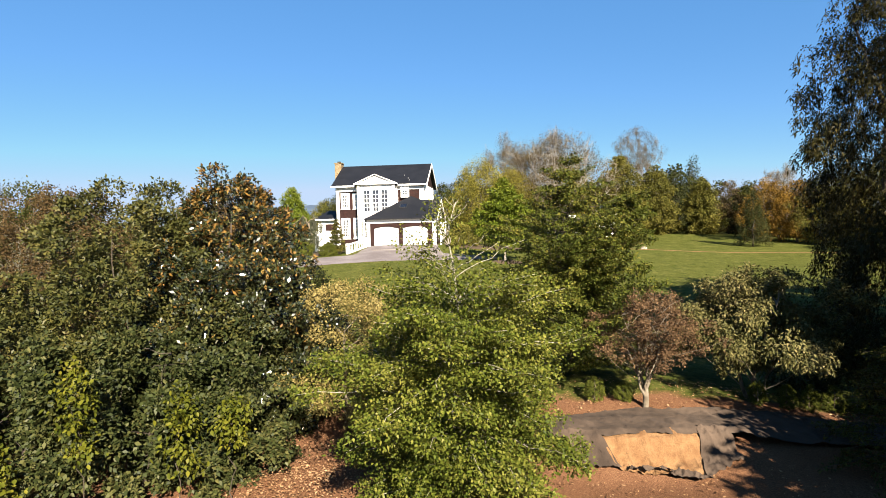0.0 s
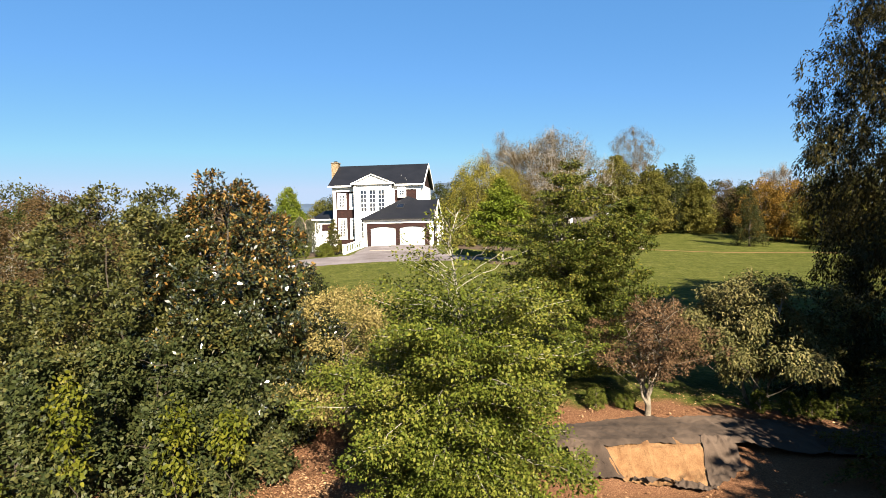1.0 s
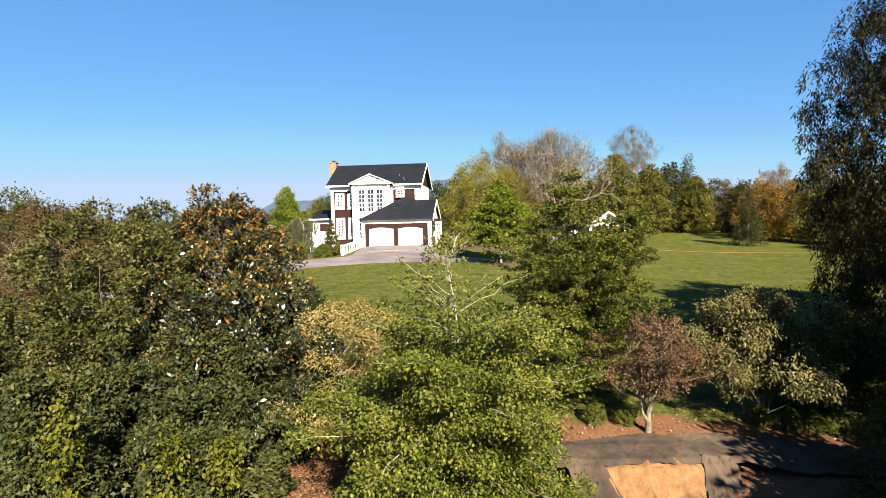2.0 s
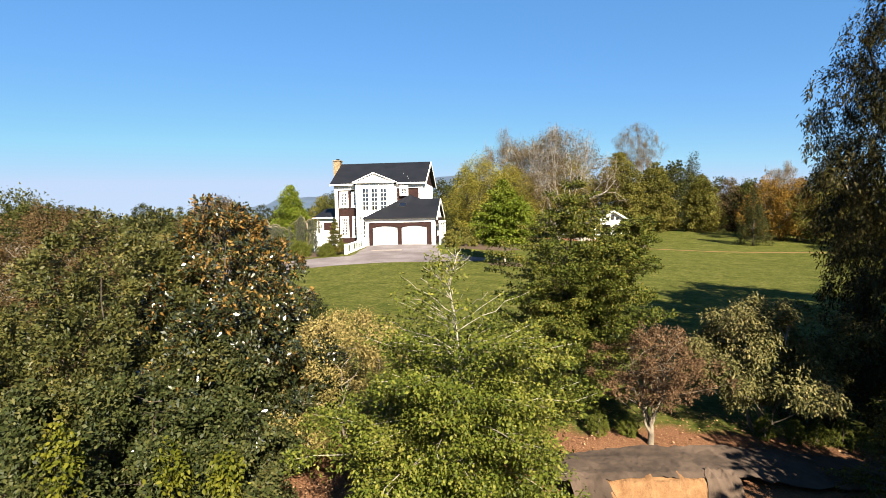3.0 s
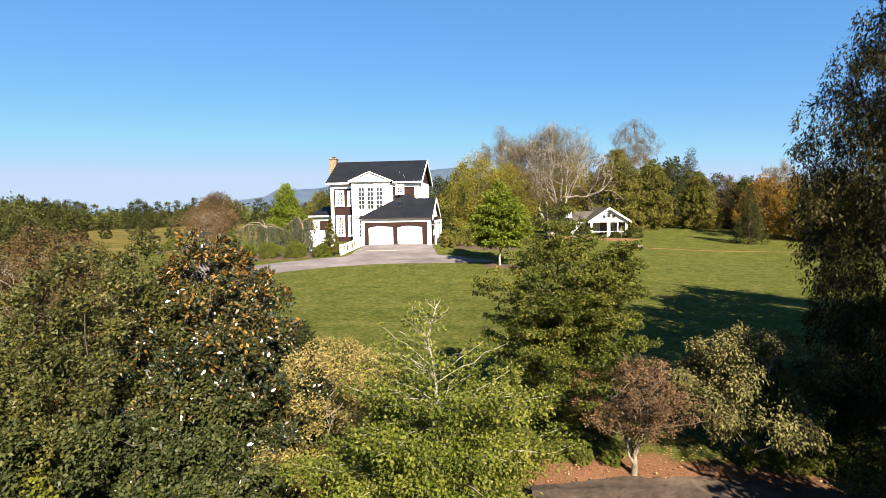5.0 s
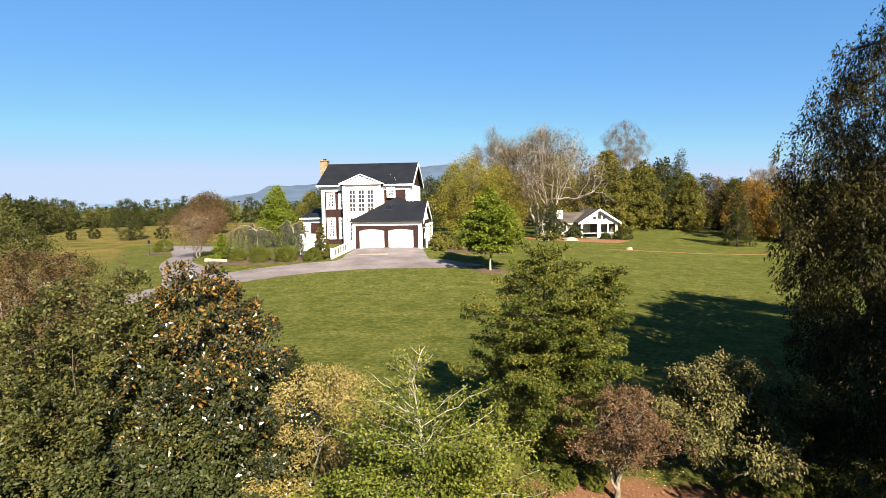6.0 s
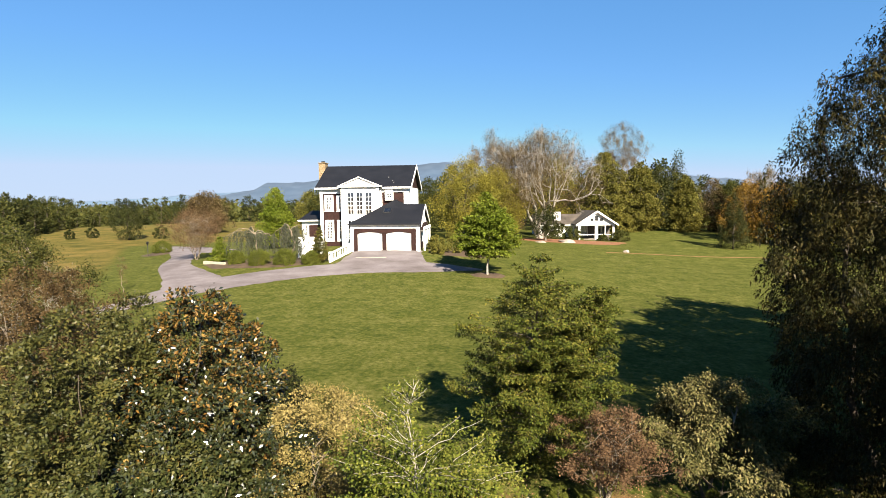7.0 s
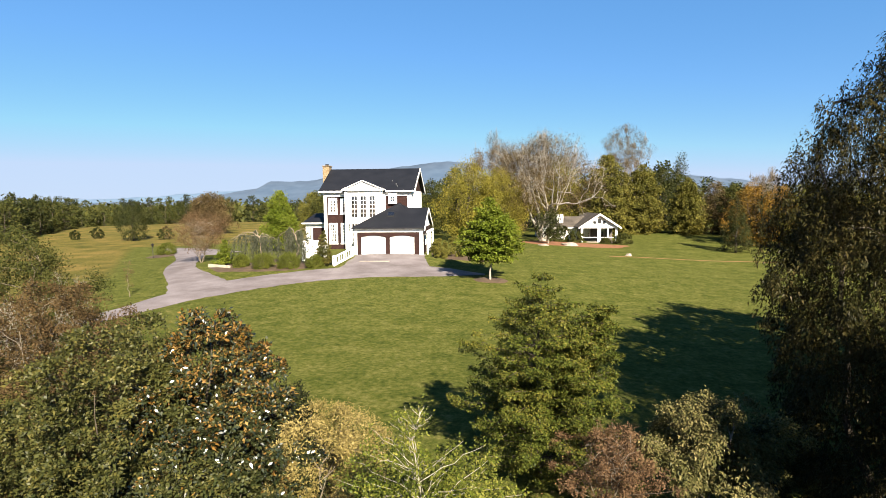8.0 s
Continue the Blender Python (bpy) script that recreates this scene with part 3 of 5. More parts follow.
    boxes("front_wall", wall_rows(1.22, 3.978, 6.5, 6.8, 2.0, 6.398, [(2.0, 2.6, 5.7, 6.398)]), M["brick"], h)
    boxes("dormer_box", wall_rows(1.8, 2.75, 6.1, 6.49, 5.45, 6.75, [(2.0, 2.58, 5.7, 6.3)]), M["white"], h)
    window(h, 2.0, 6.12, 5.7, 0.58, 0.6, 2, 2, 0.05)
    # bay with pediment, front at y 5.4
    cols = (-2.48, -1.43, -0.38)
    holes = [(c, c + 0.76, 3.85, 6.4) for c in cols] + [(c, c + 0.76, 0.5, 3.2) for c in cols] + [(-2.85, -2.63, 1.0, 3.2)]
    boxes("bay_wall", wall_rows(-3.18, 1.17, 5.4, 5.6, -0.2, 7.0, holes), M["white"], h, "white painted bay with tall windows")
    each("bay_side", [(-3.18, -2.98, 5.6, 6.5, -0.2, 7.0), (0.97, 1.17, 5.6, 6.5, -0.2, 7.0)], M["white"], h)
    for c in cols:
        window(h, c, 5.42, 3.85, 0.76, 2.55, 2, 5, 0.05)
        window(h, c, 5.42, 0.5, 0.76, 2.7, 2, 5, 0.05)
    window(h, -2.85, 5.42, 1.0, 0.22, 2.2, 1, 7, 0.03)
    for c, w in ((-3.22, 0.28), (-1.62, 0.1), (-0.57, 0.1), (0.93, 0.28)):
        boxes("pilaster", [(c, c + w, 5.32, 5.398, -0.2, 6.9)], M["white"], h)
    boxes("cornice", [(-3.45, 1.42, 5.05, 5.7, 7.0, 7.14)], M["white"], h)
    poly("pediment", [(-3.3, 5.22, 7.142), (1.3, 5.22, 7.142), (-1.05, 5.22, 8.05), (-3.3, 6.7, 7.142), (1.3, 6.7, 7.142), (-1.05, 6.7, 8.05)], [(0, 1, 2), (3, 5, 4), (0, 3, 4, 1), (0, 2, 5, 3), (1, 4, 5, 2)], M["white"], h, 0, "white triangular pediment")
    poly("pediment_roof", [(-3.55, 5.0, 7.14), (-1.05, 5.0, 8.2), (-1.05, 8.6, 8.2), (-3.55, 6.9, 7.14), (1.5, 5.0, 7.14), (1.5, 6.9, 7.14)], [(0, 1, 2, 3), (1, 4, 5, 2)], M["white"], h, 0.1)
    poly("pediment_slate", [(-3.5, 5.12, 7.19), (-1.05, 5.12, 8.23), (-1.05, 8.7, 8.23), (-3.5, 7.0, 7.19), (1.45, 5.12, 7.19), (1.45, 7.0, 7.19)], [(0, 1, 2, 3), (1, 4, 5, 2)], M["slate"], h, 0.02)
    # other walls, floors inside
    boxes("side_wall", [(-6.0, -5.7, 6.8, 16.2, -0.2, 7.0)], M["brick"], h)
    spots = (7.6, 9.2, 10.8, 12.4, 14.0)
    boxes("side_wall", wall_rows(4.2, 4.5, 6.8, 16.2, -0.2, 7.0, [(y, y + 0.9, 4.5, 6.3) for y in spots], "y"), M["white"], h)
    for y in spots:
        window_side(h, 4.5, y, 4.5, 0.9, 1.8)
    boxes("back_wall", [(-5.7, 4.2, 15.9, 16.2, -0.2, 7.0)], M["brick"], h)
    each("inner_floor", [(-5.7, 4.2, 6.8, 15.9, 3.4, 3.6), (-5.7, 4.2, 6.8, 15.9, -0.2, 0.0), (-5.7, 4.2, 10.2, 10.4, 0.0, 3.4), (-5.7, 4.2, 10.2, 10.4, 3.6, 7.0), (-2.98, 0.97, 5.6, 6.8, 3.4, 3.6)], M["inside"], h)
    # roof
    e, r = 7.02, 9.85
    v = [(-6.5, 6.0, e), (4.9, 6.0, e), (4.9, 11.4, r), (-6.5, 11.4, r), (-6.5, 16.8, e), (4.9, 16.8, e)]
    roof = poly("roof", v, [(0, 1, 2, 3), (3, 2, 5, 4)], M["slate"], h, 0.16, "dark slate gabled roof")
    for x, y in ((1.9, 8.2), (2.5, 7.4), (2.7, 6.9)):
        z = e + (y - 6.0) * (r - e) / 5.4
        boxes("roof_vent", [(x, x + 0.08, y - 0.04, y + 0.04, z - 0.1, z + 0.1)], M["metal_pale"], roof)
    each("gutter", [(-6.5, -3.56, 5.86, 6.0, e - 0.2, e - 0.02), (1.52, 4.9, 5.86, 6.0, e - 0.2, e - 0.02)], M["white"], roof)
    for x in (4.902,):
        verge(roof, x, x + 0.06, ((5.9, e), (11.4, r + 0.02), (16.9, e)), 0.34)
    for x in (-5.98, 4.2):
        poly("gable_wall", [(x, 6.5, 7.0), (x, 11.4, 9.6), (x, 16.2, 7.0), (x + 0.28, 6.5, 7.0), (x + 0.28, 11.4, 9.6), (x + 0.28, 16.2, 7.0)], [(0, 2, 1), (3, 4, 5), (0, 1, 4, 3), (1, 2, 5, 4), (0, 3, 5, 2)], M["brick"], h)
    ch = boxes("chimney", [(-7.4, -6.57, 10.8, 12.0, -0.2, 10.2)], M["stone"], h, "tan fieldstone chimney")
    boxes("chimney_cap", [(-7.48, -6.5, 10.72, 12.08, 10.202, 10.3)], M["stone"], ch)
    boxes("chimney_pot", [(-7.15, -6.8, 11.2, 11.6, 10.302, 10.5)], M["metal_dark"], ch)
    # low wing at the far end
    boxes("wing_wall", wall_rows(-9.2, -6.05, 9.0, 9.3, -0.3, 3.2, [(-9.0, -8.5, 0.9, 2.6)]), M["white"], h, "white wall of the low wing")
    boxes("wing_wall", [(-9.2, -8.9, 9.3, 14, -0.3, 3.2)], M["white"], h)
    window(h, -9.0, 9.02, 0.9, 0.5, 1.7, 2, 4, 0.06)
    boxes("wing_brick", [(-8.3, -6.6, 8.96, 8.998, 0.4, 2.55)], M["brick"], h)
    poly("wing_roof", [(-9.5, 8.6, 3.2), (-6.05, 8.6, 3.2), (-6.05, 11.6, 4.3), (-8.7, 11.6, 4.3), (-9.5, 14.4, 3.2), (-6.05, 14.4, 3.2)], [(0, 1, 2, 3), (3, 2, 5, 4), (0, 3, 4)], M["slate"], h, 0.1)
    boxes("wing_gutter", [(-9.55, -6.05, 8.5, 8.6, 3.02, 3.18)], M["white"], h)
    tagged(h, "two-storey dark brick house with white trim and slate roof", "house")
    return h


def verge(parent, x0, x1, line, deep):
    """White board along a gable's slopes: line of (y, z) foot, peak and foot."""
    v = [(x, y, z - d) for x in (x0, x1) for d in (0, deep) for y, z in line]
    poly("verge_board", v, [(0, 1, 4, 3), (1, 2, 5, 4), (6, 9, 10, 7), (7, 10, 11, 8), (0, 6, 7, 1), (1, 7, 8, 2), (3, 4, 10, 9), (4, 5, 11, 10), (0, 3, 9, 6), (2, 8, 11, 5)], M["white"], parent)


def window_side(parent, x, y, z, w, h):
    """A white sash in a wall that looks to +x."""
    t = 0.07
    wob = boxes("window", [(x - 0.06, x + 0.05, y, y + w, z, z + t), (x - 0.06, x + 0.05, y, y + w, z + h - t, z + h), (x - 0.06, x + 0.05, y, y + t, z + t, z + h - t), (x - 0.06, x + 0.05, y + w - t, y + w, z + t, z + h - t), (x - 0.05, x, y + t, y + w - t, z + h / 2 - 0.03, z + h / 2 + 0.03)], M["white"], parent)
    p = boxes("pane", [(x - 0.066, x - 0.06, y + t, y + w - t, z + t, z + h - t)], M["glass"], wob, "dark clear glass")
    p.visible_shadow = False
    return wob


build_house()


def build_cottage():
    c = new("cottage")
    c.matrix_world = pose(23.4, 88.3, hz(27, 89) + 0.1, 0, 0, -4)
    w, e, r = 5.9, 2.55, 4.75
    front = wall_rows(0, w, 4.0, 4.2, 0, e, [(0.7, 2.2, 0.5, 2.2), (3.4, 5.2, 0.1, 2.2)])
    boxes("front_wall", front, M["inside"], c)
    window(c, 0.7, 4.02, 0.5, 1.5, 1.7, 3, 2)
    window(c, 3.4, 4.02, 0.1, 1.8, 2.1, 3, 2)
    each("side_wall", [(0, 0.2, 4.2, 12, 0, e), (w - 0.2, w, 4.2, 12, 0, e), (0.2, w - 0.2, 11.8, 12, 0, e), (0.2, w - 0.2, 4.2, 11.8, 0, 0.05)], M["white"], c)
    for x in (0.0, 2.7, 4.3, 5.58):
        boxes("porch_post", [(x, x + (0.45 if x == 2.7 else 0.14 if x == 4.3 else 0.32), 0.4, 0.75, 0, e - 0.2)], M["white"], c)
    boxes("porch_beam", [(0, w, 0.35, 0.8, e - 0.2, e + 0.1)], M["white"], c)
    boxes("porch_floor", [(-0.1, w + 0.1, 0.2, 4.0, -0.3, 0.0)], M["rock"], c)
    each("porch_rail", [(0.33, 2.69, 0.5, 0.6, 0.75, 0.83), (3.16, 4.29, 0.5, 0.6, 0.75, 0.83), (4.45, 5.57, 0.5, 0.6, 0.75, 0.83)], M["white"], c)
    poly("gable_wall", [(0, 0.4, e), (w, 0.4, e), (w / 2, 0.4, r - 0.15), (0, 0.6, e), (w, 0.6, e), (w / 2, 0.6, r - 0.15)], [(0, 1, 2), (3, 5, 4), (0, 2, 5, 3), (1, 4, 5, 2)], M["white"], c, 0, "white boarded gable")
    each("gable_window", [(w / 2 - 0.28, w / 2 + 0.28, 0.36, 0.398, e + 0.55, e + 1.35), (w / 2 - 1.0, w / 2 - 0.5, 0.36, 0.398, e + 0.5, e + 0.95), (w / 2 + 0.5, w / 2 + 1.0, 0.36, 0.398, e + 0.5, e + 0.95)], M["metal_dark"], c, "dark small gable windows")
    poly("roof", [(-0.45, -0.2, e - 0.05), (w / 2, -0.2, r), (w / 2, 12.4, r), (-0.45, 12.4, e - 0.05), (w + 0.45, -0.2, e - 0.05), (w + 0.45, 12.4, e - 0.05)], [(0, 1, 2, 3), (1, 4, 5, 2)], M["asphalt_shingle"], c, 0.14, "weathered brown shingle roof")
    for s in (-1, 1):
        a, b = (-0.5, w / 2) if s < 0 else (w + 0.5, w / 2)
        poly("verge_board", [(a, -0.26, e - 0.05), (b, -0.26, r + 0.03), (b, -0.26, r - 0.27), (a, -0.26, e - 0.33), (a, -0.2, e - 0.05), (b, -0.2, r + 0.03), (b, -0.2, r - 0.27), (a, -0.2, e - 0.33)], [(0, 1, 2, 3), (4, 7, 6, 5), (0, 4, 5, 1), (3, 2, 6, 7), (0, 3, 7, 4)], M["white"], c)
    boxes("wing_wall", wall_rows(-6.5, 0, 5.0, 5.2, 0, 2.3, [(-5.4, -4.4, 0.9, 2.0), (-2.8, -1.6, 0.9, 2.0)]), M["white"], c)
    boxes("wing_wall", [(-6.5, -6.3, 5.2, 11, 0, 2.3)], M["white"], c)
    window(c, -5.4, 5.02, 0.9, 1.0, 1.1, 2, 2)
    window(c, -2.8, 5.02, 0.9, 1.2, 1.1, 2, 2)
    poly("wing_roof", [(-6.9, 4.6, 2.3), (2.0, 4.6, 2.3), (2.0, 8.0, 4.1), (-6.9, 8.0, 4.1), (-6.9, 11.4, 2.3), (2.0, 11.4, 2.3)], [(0, 1, 2, 3), (3, 2, 5, 4)], M["asphalt_shingle"], c, 0.12)
    boxes("wing_gutter", [(-6.9, -0.1, 4.5, 4.62, 2.14, 2.3)], M["white"], c)
    boxes("chimney", [(-3.2, -2.1, 6.0, 7.0, 2.3, 4.5)], M["white"], c, "white painted chimney")
    return tagged(c, "small white cottage with gabled porch and brown roof", "cottage")


build_cottage()


# ---- foliage ----
def unit(v):
    return v / np.maximum(np.linalg.norm(v, axis=-1, keepdims=True), 1e-9)


def leaf_mesh(name, pos, way, up, length, width, parent, mats, slot=None, fold=0.25, droop=0.0, six=True):
    """Folded leaves, one island each, built in one go from arrays."""
    n = len(pos)
    way = unit(way)
    side = unit(np.cross(way, up))
    nrm = np.cross(side, way)
    L = length[:, None]
    W = L * width * 0.5
    down = np.array((0, 0, -1.0)) * L * droop
    if six:
        pts = np.stack((pos, pos + way * L * 0.3 + side * W * 0.85 + nrm * W * fold, pos + way * L * 0.65 + side * W * 0.8 + nrm * W * fold + down * 0.4, pos + way * L + down,
                        pos + way * L * 0.65 - side * W * 0.8 + nrm * W * fold + down * 0.4, pos + way * L * 0.3 - side * W * 0.85 + nrm * W * fold), 1)
        quads, per = np.array(((0, 3, 2, 1), (0, 5, 4, 3))), 6
    else:
        pts = np.stack((pos, pos + way * L * 0.45 + side * W, pos + way * L + down, pos + way * L * 0.45 - side * W), 1)
        quads, per = np.array(((0, 3, 2, 1),)), 4
    q = (np.arange(n)[:, None, None] * per + quads[None]).reshape(-1, 4)
    me = bpy.data.meshes.new(name)
    me.vertices.add(n * per)
    me.vertices.foreach_set("co", pts.reshape(-1).astype(np.float32))
    me.loops.add(q.size)
    me.loops.foreach_set("vertex_index", q.reshape(-1).astype(np.int32))
    me.polygons.add(len(q))
    me.polygons.foreach_set("loop_start", np.arange(0, q.size, 4, dtype=np.int32))
    for m in mats:
        me.materials.append(m)
    if slot is not None:
        me.polygons.foreach_set("material_index", np.repeat(slot, len(quads)).astype(np.int32))
    me.update(calc_edges=True)
    ob = new(name, me)
    ob.parent = parent
    return ob


class Wood:
    """Tapered round limbs gathered into one mesh."""
    def __init__(self):
        self.v, self.f = [], []

    def limb(self, pts, r0, r1, sides=6):
        pts = np.asarray(pts, float)
        n = len(pts)
        d = unit(np.gradient(pts, axis=0))
        ref = np.where(np.abs(d[:, 2:3]) > 0.9, np.array((1.0, 0, 0)), np.array((0, 0, 1.0)))
        a = unit(np.cross(d, ref))
        b = np.cross(d, a)
        base = len(self.v)
        ang = np.arange(sides) * 2 * math.pi / sides
        for i in range(n):
            r = r0 + (r1 - r0) * (i / (n - 1)) ** 0.8
            for t in ang:
                self.v.append(pts[i] + (a[i] * math.cos(t) + b[i] * math.sin(t)) * r)
        for i in range(n - 1):
            for k in range(sides):
                j = (k + 1) % sides
                self.f.append((base + i * sides + k, base + i * sides + j, base + (i + 1) * sides + j, base + (i + 1) * sides + k))
        self.f.append(tuple(base + (n - 1) * sides + k for k in range(sides)))

    def done(self, name, mat, parent):
        return mesh_ob(name, self.v, self.f, mat, parent, smooth=True)


def bend(a, b, rng, sag=0.1, n=7, lift=0.0):
    """A slightly crooked way from a to b."""
    a, b = np.asarray(a, float), np.asarray(b, float)
    t = np.linspace(0, 1, n)[:, None]
    ln = np.linalg.norm(b - a)
    p = a + (b - a) * t + np.sin(t * math.pi) * rng.normal(0, sag, 3) * ln * 0.5
    p[:, 2] += lift * ln * np.sin(t[:, 0] * math.pi)
    p[1:-1] += rng.normal(0, 0.02, (n - 2, 3)) * ln
    return p


def lumpy(theta, z, rng_vals, amp):
    s = 0
    for k, (fa, fz, ph, w) in enumerate(rng_vals):
        s = s + w * np.sin(fa * theta + fz * z + ph)
    return 1 + amp * s


def crown_spots(profile, n, rng, amp=0.18, fill=0.45, squash=(1.0, 1.0), clump=0.3, per=14):
    """Twig ends through a crown, gathered in clumps: profile rows (height, radius), more of them near the outside. Returns spots and outward ways."""
    zs, rs = np.array([p[0] for p in profile]), np.array([p[1] for p in profile])
    waves = [(int(rng.integers(1, 7)), rng.uniform(1, 5) / max(zs[-1] - zs[0], 0.5) * 2.5, rng.uniform(0, 6.3), rng.uniform(0.3, 1)) for _ in range(6)]
    zf = np.linspace(zs[0], zs[-1], 200)
    w = np.interp(zf, zs, rs) + 0.08 * rs.max()
    m = max(6, n // per)
    # lobes spread evenly over the envelope, some deeper inside
    cdf = np.cumsum(w) / w.sum()
    z = np.interp((np.arange(m) + rng.uniform(0, 1, m)) / m, cdf, zf)
    th = np.arange(m) * 2.39996 + rng.uniform(-0.5, 0.5, m)
    room = np.maximum(np.interp(z, zs, rs) - clump * 0.6, 0.02)
    r = room * lumpy(th, z, waves, amp) * rng.uniform(0, 1, m) ** fill
    c = np.stack((r * np.cos(th) * squash[0], r * np.sin(th) * squash[1], z), 1)
    slope = np.gradient(rs, zs)
    out = np.stack((np.cos(th), np.sin(th), -np.interp(z, zs, slope)), 1)
    out[:, 2] = np.clip(out[:, 2], -0.5, 2.0) + 0.35
    out = unit(out)
    idx = rng.integers(0, m, n)
    size = clump * rng.uniform(0.5, 1.35, m)[idx]
    d = unit(rng.normal(0, 1, (n, 3)) + out[idx] * 1.0)
    p = c[idx] + d * (size * rng.uniform(0.6, 1.0, n))[:, None] * np.array((1, 1, 0.8))
    return p, unit(d + out[idx] * 0.4)


def tufts(spots, out, k, spread, rng, leaf, upward=0.3, hang=0.0, flat=1.0):
    """k leaves about each twig end: places, ways, normals and lengths."""
    n = len(spots)
    off = rng.normal(0, 1, (n, k, 3)) * spread
    off[..., 2] *= flat
    pos = (spots[:, None] + off).reshape(-1, 3)
    o = np.repeat(out, k, axis=0)
    way = o * 0.6 + rng.normal(0, 0.75, (n * k, 3))
    way[:, 2] += upward - hang
    nrm = unit(o * 0.8 + np.array((0, 0, 0.9)) + rng.normal(0, 0.7, (n * k, 3)))
    return pos, unit(way), nrm, leaf * rng.uniform(0.6, 1.25, n * k)


def thing_at(name, x, y, label, category, group="", z=None):
    ob = new(name)
    ob.location = (x, y, hz(x, y) - 0.03 if z is None else z)
    tagged(ob, label, category, group)
    return ob


def bushy(name, x, y, profile, label, mat, seed, spots=900, k=30, spread=0.14, leaf=0.11, width=0.5, amp=0.18, fill=0.4, bark="bark", trunk=0.09, limbs=40, stems=1,
          upward=0.25, hang=0.0, droop=0.15, six=True, squash=(1, 1), slots=None, mats=None, category="tree", group="", fold=0.25, flat=1.0, bare=0.0, lean=(0, 0), clump=0.3, per=14, shoots=0, bole=0.0, heart=0.0):
    """A tree or shrub: trunk or stems, limbs that reach into the crown, and a crown of leaves in tufts."""
    rng = np.random.default_rng(seed)
    root = thing_at(name, x, y, label, category, group)
    p, out = crown_spots(profile, spots, rng, amp, fill, squash, clump, per)
    if heart:  # leaves deeper inside
        pick = rng.choice(spots, int(heart * spots), replace=False)
        q = p[pick] * np.array((1, 1, 0)) * rng.uniform(0.35, 0.85, (len(pick), 1))
        q[:, 2] = profile[0][0] + (p[pick, 2] - profile[0][0]) * rng.uniform(0.75, 0.97, len(pick))
        p, out = np.vstack((p, q)), np.vstack((out, out[pick]))
    p[:, 0] += lean[0] * p[:, 2]
    p[:, 1] += lean[1] * p[:, 2]
    top, low = profile[-1][0], profile[0][0]
    wood = Wood()
    feet = []
    if bole:
        wood.limb([(0, 0, -0.05), (0, 0, 0.06), (0.01, 0, bole * 0.6), (0, 0, bole * 1.15)], trunk * 2.6, trunk * 1.7, 9)
    for s in range(stems):
        a = s * 2.4
        foot = np.array((0.1 * math.cos(a), 0.1 * math.sin(a), 0.0)) * (stems > 1)
        head = np.array((lean[0] * top, lean[1] * top, top * 0.93)) if stems == 1 else np.array((math.cos(a) * 0.45 * max(q[1] for q in profile), math.sin(a) * 0.45 * max(q[1] for q in profile), top * rng.uniform(0.65, 0.9)))
        if bole:
            foot = np.array((0.25 * foot[0], 0.25 * foot[1], bole * rng.uniform(0.7, 1.2)))
        line = bend(foot, head, rng, 0.05, 10)
        wood.limb(line, trunk, trunk * 0.12, 8)
        feet.append(line)
    pick = rng.choice(len(p), min(limbs, len(p)), replace=False)
    for i in pick:
        line = feet[int(rng.integers(len(feet)))]
        z0 = max(p[i, 2] - np.hypot(p[i, 0], p[i, 1]) * rng.uniform(0.25, 0.8), top * 0.12)
        a = line[np.argmin(abs(line[:, 2] - z0))]
        wood.limb(bend(a, p[i], rng, 0.08, 6, 0.05), trunk * 0.3, trunk * 0.04, 5)
    sprigs = []
    for i in np.argsort(-p[:, 2])[rng.integers(0, len(p) // 6, shoots)]:
        tip = p[i] + np.array((rng.normal(0, 0.18), rng.normal(0, 0.18), rng.uniform(0.2, 0.45)))
        way_up = bend(p[i], tip, rng, 0.12, 6)
        wood.limb(way_up, 0.008, 0.003, 4)
        sprigs.append(way_up[1:])
    wood.done("trunk", M[bark], root)
    if shoots:
        q = np.vstack(sprigs)
        p, out = np.vstack((p, q)), np.vstack((out, np.tile((0, 0, 1.0), (len(q), 1))))
    if bare:
        keep = rng.uniform(0, 1, len(p)) > bare
        p, out = p[keep], out[keep]
    pos, way, nrm, ln = tufts(p, out, k, spread, rng, leaf, upward, hang, flat)
    pos[:, 2] = np.maximum(pos[:, 2], 0.03)
    slot = slots(pos, rng) if slots else None
    leaf_mesh("crown", pos, way, nrm, ln, width, root, mats or [mat], slot, fold, droop, six)
    return root


